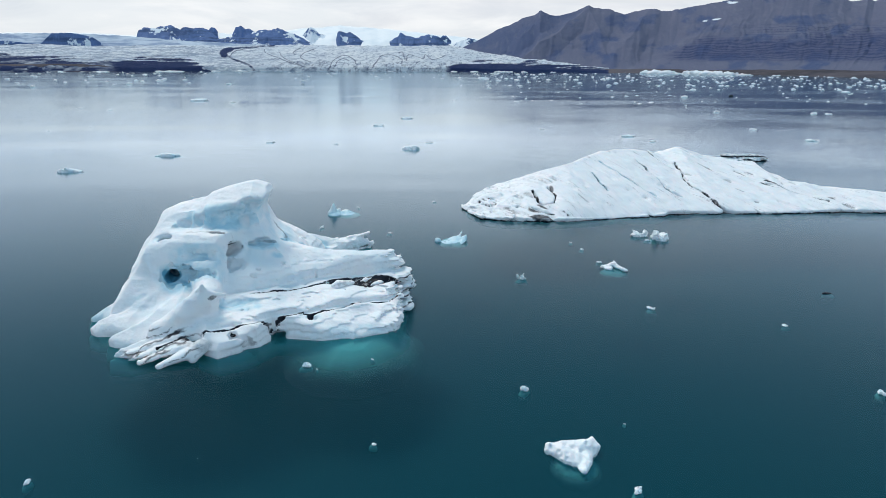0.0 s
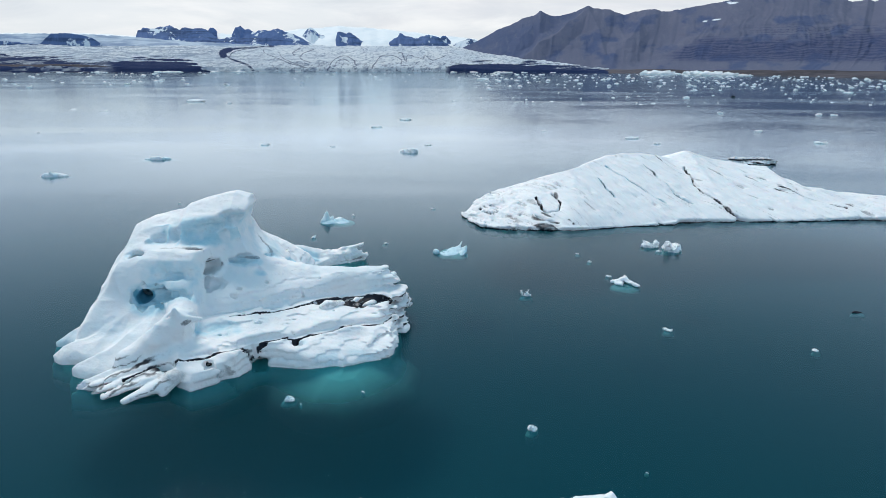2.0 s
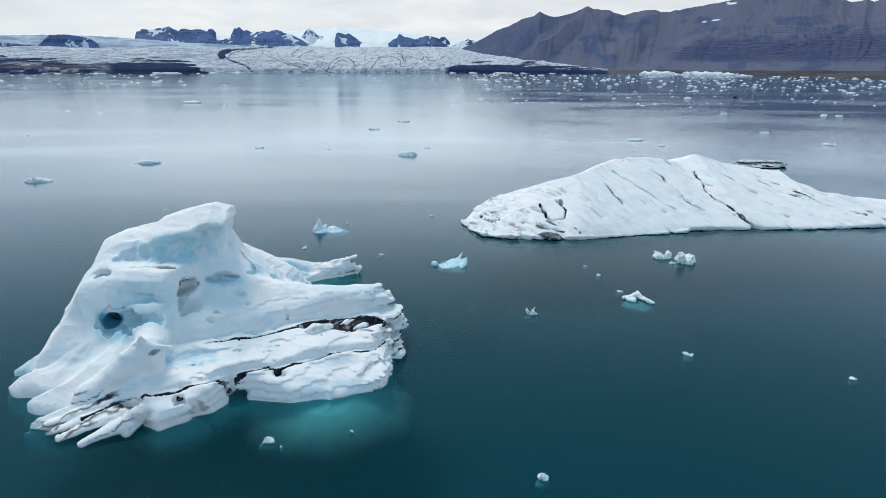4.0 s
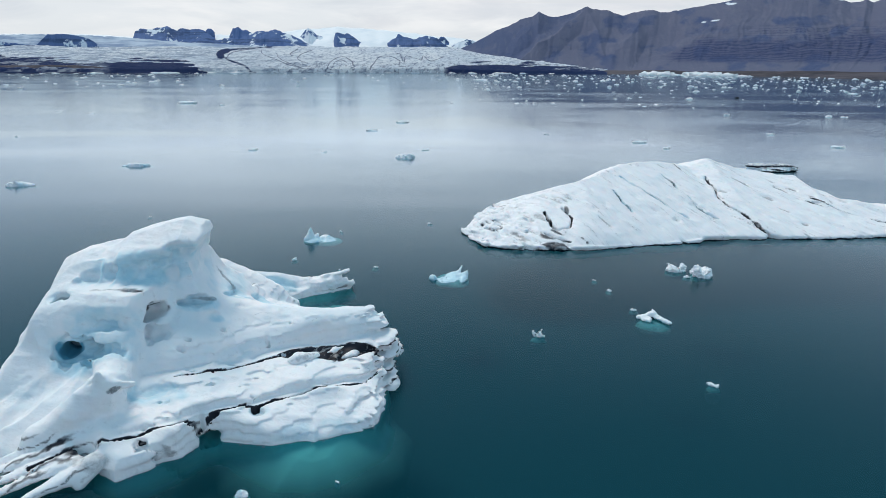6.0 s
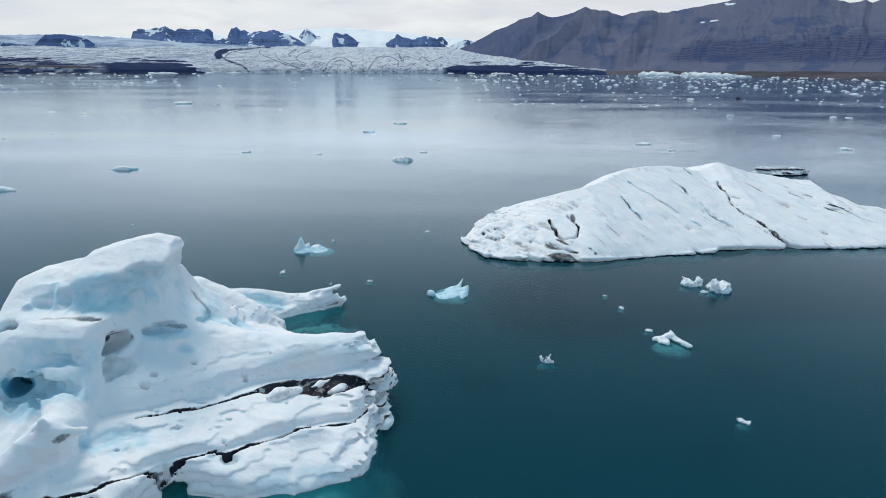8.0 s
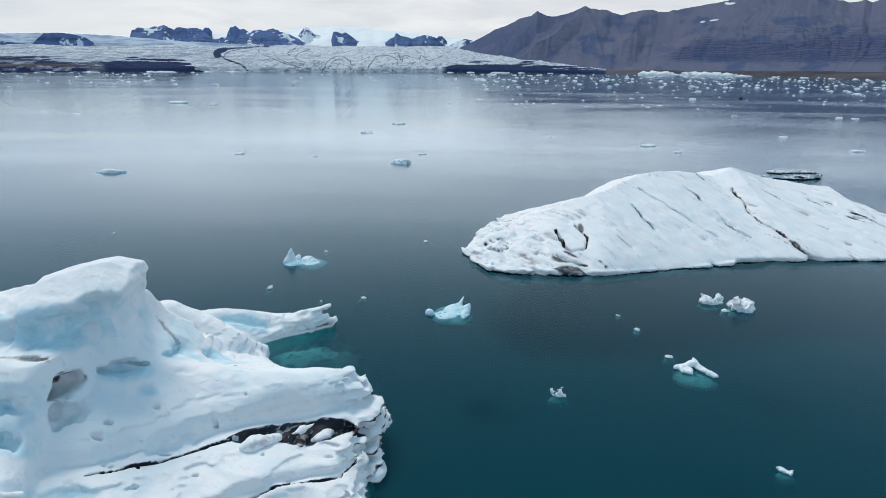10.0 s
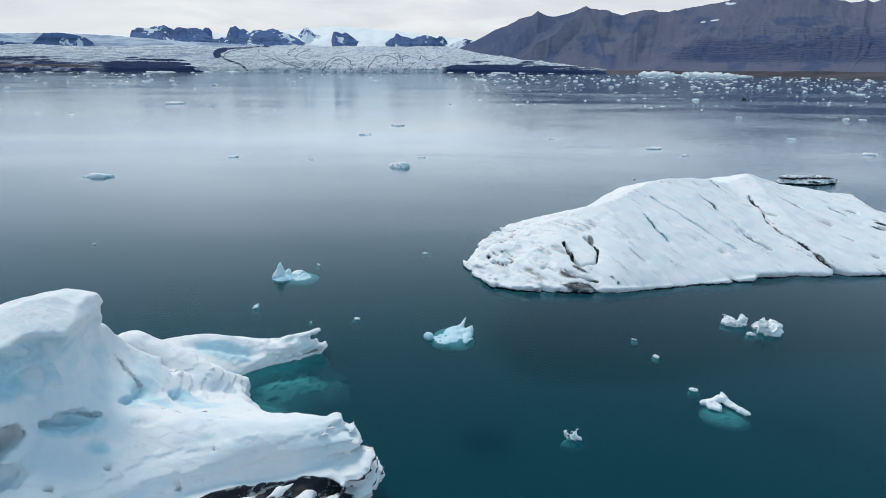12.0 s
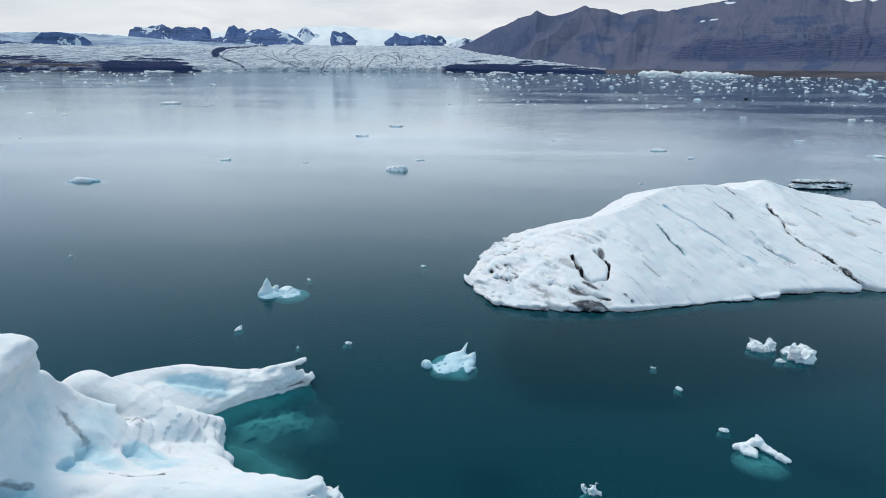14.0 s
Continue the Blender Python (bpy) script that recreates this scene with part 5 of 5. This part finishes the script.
def mountain_place(u, s):
    foot = np.interp(u, (20, 260, 516, 784, 1000), (3700, 3300, 2500, 1900, 1700))
    crest = np.interp(u, (20, 260, 516, 784, 1000), (4500, 4350, 3700, 3100, 2800))
    slope = np.interp(u, (24, 36, 73, 98, 112, 124, 142, 162, 174, 191, 206, 231, 257, 270, 295, 307, 320, 334, 359, 374, 384, 403, 428, 467, 507, 546, 615, 660, 689, 714, 729, 741, 753, 773, 832, 1000),
                      (26.1, 30.2, 48.4, 62.6, 68.6, 71.7, 82.8, 87.9, 96.0, 88.1, 88.2, 94.3, 104.5, 100.5, 99.7, 93.7, 89.8, 94.9, 99.0, 99.1, 95.2, 97.3, 102.4, 109.7, 116.9, 125.1, 133.5, 127.7, 119.9, 115.1, 116.1, 120.2, 115.3, 122.4, 130.7, 129.7))
    y = foot + (crest - foot) * s
    x = u * y / 1134
    top = rise(crest, slope + 0.8 * fractal(u, 0 * u, 0 * u, 0.11, 3, 71))
    up = np.where(s <= 1, np.clip(s, 0, 1) ** 1.15, 1 - 0.6 * (s - 1))
    body = np.clip(4 * s * (1.02 - s), 0, 1)
    # spurs that run down from the summits, with gullies between
    spur = 0.0
    for high, low, wide, tall in ((257, 120, 34, 95), (262, 300, 30, 60), (372, 290, 40, 90), (176, 110, 20, 35), (520, 395, 60, 40)):
        line = low + (high - low) * np.clip(s, 0, 1)
        gap = np.abs(u - line + 10 * fractal(u, s * 60, 0 * u, 0.03, 2, 72))
        spur = np.maximum(spur, tall * np.clip(1 - gap / wide, 0, 1))
    gully = np.abs(fractal(u * 2.0 + 30 * fractal(x, y, 0 * x, 0.002, 3, 2), s * 26, 0 * u, 0.03, 4, 6))
    z = 6 + (top - 6) * up + (0.6 * spur + 30 * fractal(x, y, 0 * x, 0.0018, 4, 12) - 7 * gully) * body * (top / 380)
    # banded cliffs
    bank = smooth(u, 390, 470) * smooth(z, 60, 90) * (1 - smooth(z, 210, 250))
    z = z + 3.5 * bank * np.sin(z / 6.0 + 2 * fractal(u, s * 40, 0 * u, 0.03, 2, 73))
    return x, y, z


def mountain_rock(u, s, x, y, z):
    """Where cliffs and old snow lie, and the light and dark sides painted on the main spur."""
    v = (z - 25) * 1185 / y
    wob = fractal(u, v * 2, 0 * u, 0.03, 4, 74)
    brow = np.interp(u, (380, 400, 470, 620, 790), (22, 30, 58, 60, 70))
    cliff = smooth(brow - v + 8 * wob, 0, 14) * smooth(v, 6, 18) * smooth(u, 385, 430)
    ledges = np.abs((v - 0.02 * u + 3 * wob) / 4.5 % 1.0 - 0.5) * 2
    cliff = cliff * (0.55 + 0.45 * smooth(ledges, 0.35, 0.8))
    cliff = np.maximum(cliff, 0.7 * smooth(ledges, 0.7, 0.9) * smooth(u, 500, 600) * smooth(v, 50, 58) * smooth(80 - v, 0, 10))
    # left face of the spur painted darker, the right face lighter
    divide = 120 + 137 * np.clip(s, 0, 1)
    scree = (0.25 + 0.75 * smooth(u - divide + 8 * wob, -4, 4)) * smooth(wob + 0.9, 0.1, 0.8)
    snow = np.zeros(u.shape)
    for c, w, h in (((508, 111.5), 9, 1.6), ((462, 80.0), 3, 1.0), ((484, 83.5), 7, 1.2), ((500, 112.5), 3, 1.0), ((700, 119.5), 14, 2.0), ((722, 117), 8, 1.2)):
        snow = np.maximum(snow, 1 - smooth(np.hypot((u - c[0]) / w, (v - c[1] - 0.12 * (u - c[0])) / h) + 0.5 * wob, 0.7, 1.2))
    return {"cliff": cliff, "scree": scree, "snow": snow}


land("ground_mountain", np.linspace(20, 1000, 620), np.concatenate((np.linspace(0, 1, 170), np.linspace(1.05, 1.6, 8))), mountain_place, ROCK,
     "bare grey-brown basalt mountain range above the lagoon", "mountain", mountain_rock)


def shore_place(u, s):
    y0 = shore(u)
    y1 = np.interp(u, (-900, -484, 260, 516, 784, 1000), (2000, 2300, 3500, 2700, 2100, 1900))
    y = y0 + (y1 - y0) * s
    x = u * y / 1134
    hump = 16 * np.interp(u, (-900, -640, -580, -540, -470, 90, 300, 1000), (1.35, 1.25, 0.85, 0.3, 0.0, 0.0, 0.6, 0.9))
    z = -2 + (hump + 3 * smooth(hump, 0.2, 3.0)) * smooth(s, 0, 0.35) + 4 * fractal(x, y, 0 * x, 0.006, 4, 4) * smooth(s, 0, 0.3) * (hump > 0.5)
    return x, y, z


land("ground_moraine_east", np.linspace(110, 1000, 240), np.linspace(0, 1, 30), shore_place, MORAINE, "low brown moraine shore under the mountains", "shore")
land("ground_moraine_west", np.linspace(-900, -465, 150), np.linspace(0, 1, 30), shore_place, MORAINE, "low dark moraine shore before the glacier", "shore")


def peak_row(name, profile, crest_y, depth, mat, label, seed, rough=1.0):
    """A far ridge; its profile gives bearing and rise above the horizon."""
    us, slopes = [p[0] for p in profile], [p[1] for p in profile]

    def put(u, s):
        y = crest_y - depth + depth * s
        x = u * y / 1134
        top = rise(crest_y, np.interp(u, us, slopes)) + rough * 6 * fractal(u, 0 * u, 0 * u, 0.12, 4, seed)
        gully = np.abs(fractal(u, s * 20, 0 * u, 0.06, 4, seed + 5))
        up = np.where(s <= 1, np.clip(s, 0, 1) ** 0.8, 1 - 1.2 * (s - 1))
        z = 60 + (top - 60) * up - rough * 26 * gully * np.clip(4 * s * (1.05 - s), 0, 1)
        return x, y, z

    land(name, np.linspace(us[0], us[-1], 160), np.concatenate((np.linspace(0, 1, 40), (1.1, 1.4))), put, mat, label, "mountain")


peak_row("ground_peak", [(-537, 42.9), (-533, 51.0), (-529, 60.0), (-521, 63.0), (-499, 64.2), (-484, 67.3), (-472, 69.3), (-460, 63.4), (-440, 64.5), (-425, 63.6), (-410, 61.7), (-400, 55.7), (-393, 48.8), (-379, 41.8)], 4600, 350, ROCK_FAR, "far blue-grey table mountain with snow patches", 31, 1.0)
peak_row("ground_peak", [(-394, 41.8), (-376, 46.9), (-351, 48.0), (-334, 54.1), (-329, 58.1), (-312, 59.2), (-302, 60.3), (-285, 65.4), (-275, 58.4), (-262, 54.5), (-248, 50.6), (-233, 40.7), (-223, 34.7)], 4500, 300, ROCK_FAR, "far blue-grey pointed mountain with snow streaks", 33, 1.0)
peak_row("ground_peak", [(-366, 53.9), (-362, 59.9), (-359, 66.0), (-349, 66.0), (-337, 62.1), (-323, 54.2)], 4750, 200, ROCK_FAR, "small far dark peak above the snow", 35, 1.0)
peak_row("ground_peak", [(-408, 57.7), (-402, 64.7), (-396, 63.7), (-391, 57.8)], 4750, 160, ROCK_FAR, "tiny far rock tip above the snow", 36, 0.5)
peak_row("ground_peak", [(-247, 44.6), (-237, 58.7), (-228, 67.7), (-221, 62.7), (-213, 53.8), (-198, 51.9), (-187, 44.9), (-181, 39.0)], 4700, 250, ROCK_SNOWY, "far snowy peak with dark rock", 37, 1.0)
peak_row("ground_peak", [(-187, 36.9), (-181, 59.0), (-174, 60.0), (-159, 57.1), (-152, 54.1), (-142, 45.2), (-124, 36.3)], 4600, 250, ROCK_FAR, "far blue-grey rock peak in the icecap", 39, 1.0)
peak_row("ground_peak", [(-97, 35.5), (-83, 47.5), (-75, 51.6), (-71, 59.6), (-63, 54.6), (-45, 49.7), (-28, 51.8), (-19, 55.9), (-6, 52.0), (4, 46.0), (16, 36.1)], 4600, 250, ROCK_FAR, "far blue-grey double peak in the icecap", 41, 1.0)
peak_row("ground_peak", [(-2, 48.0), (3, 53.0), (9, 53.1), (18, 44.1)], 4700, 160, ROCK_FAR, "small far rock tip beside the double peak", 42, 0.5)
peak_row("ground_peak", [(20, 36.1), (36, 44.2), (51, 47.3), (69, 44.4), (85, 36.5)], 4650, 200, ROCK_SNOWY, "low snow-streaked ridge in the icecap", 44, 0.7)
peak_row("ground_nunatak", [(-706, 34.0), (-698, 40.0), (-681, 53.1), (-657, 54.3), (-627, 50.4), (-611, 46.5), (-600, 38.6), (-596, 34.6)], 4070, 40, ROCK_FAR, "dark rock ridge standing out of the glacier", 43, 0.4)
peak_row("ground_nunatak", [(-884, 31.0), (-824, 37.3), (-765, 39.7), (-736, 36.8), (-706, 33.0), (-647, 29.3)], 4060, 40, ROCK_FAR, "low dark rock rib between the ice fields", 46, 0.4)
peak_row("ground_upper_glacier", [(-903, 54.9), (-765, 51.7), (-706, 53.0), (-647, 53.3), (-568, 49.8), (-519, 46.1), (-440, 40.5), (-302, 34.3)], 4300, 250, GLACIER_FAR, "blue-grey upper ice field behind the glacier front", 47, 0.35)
peak_row("ground_icecap", [(-884, 49.0), (-765, 53.7), (-617, 53.5), (-529, 49.0), (-440, 51.5), (-292, 58.3), (-233, 63.7), (-174, 69.0), (-95, 63.5), (-16, 54.9), (53, 48.3), (103, 38.6)], 4850, 500, SNOWFIELD, "broad white icecap under the clouds", 45, 0.5)
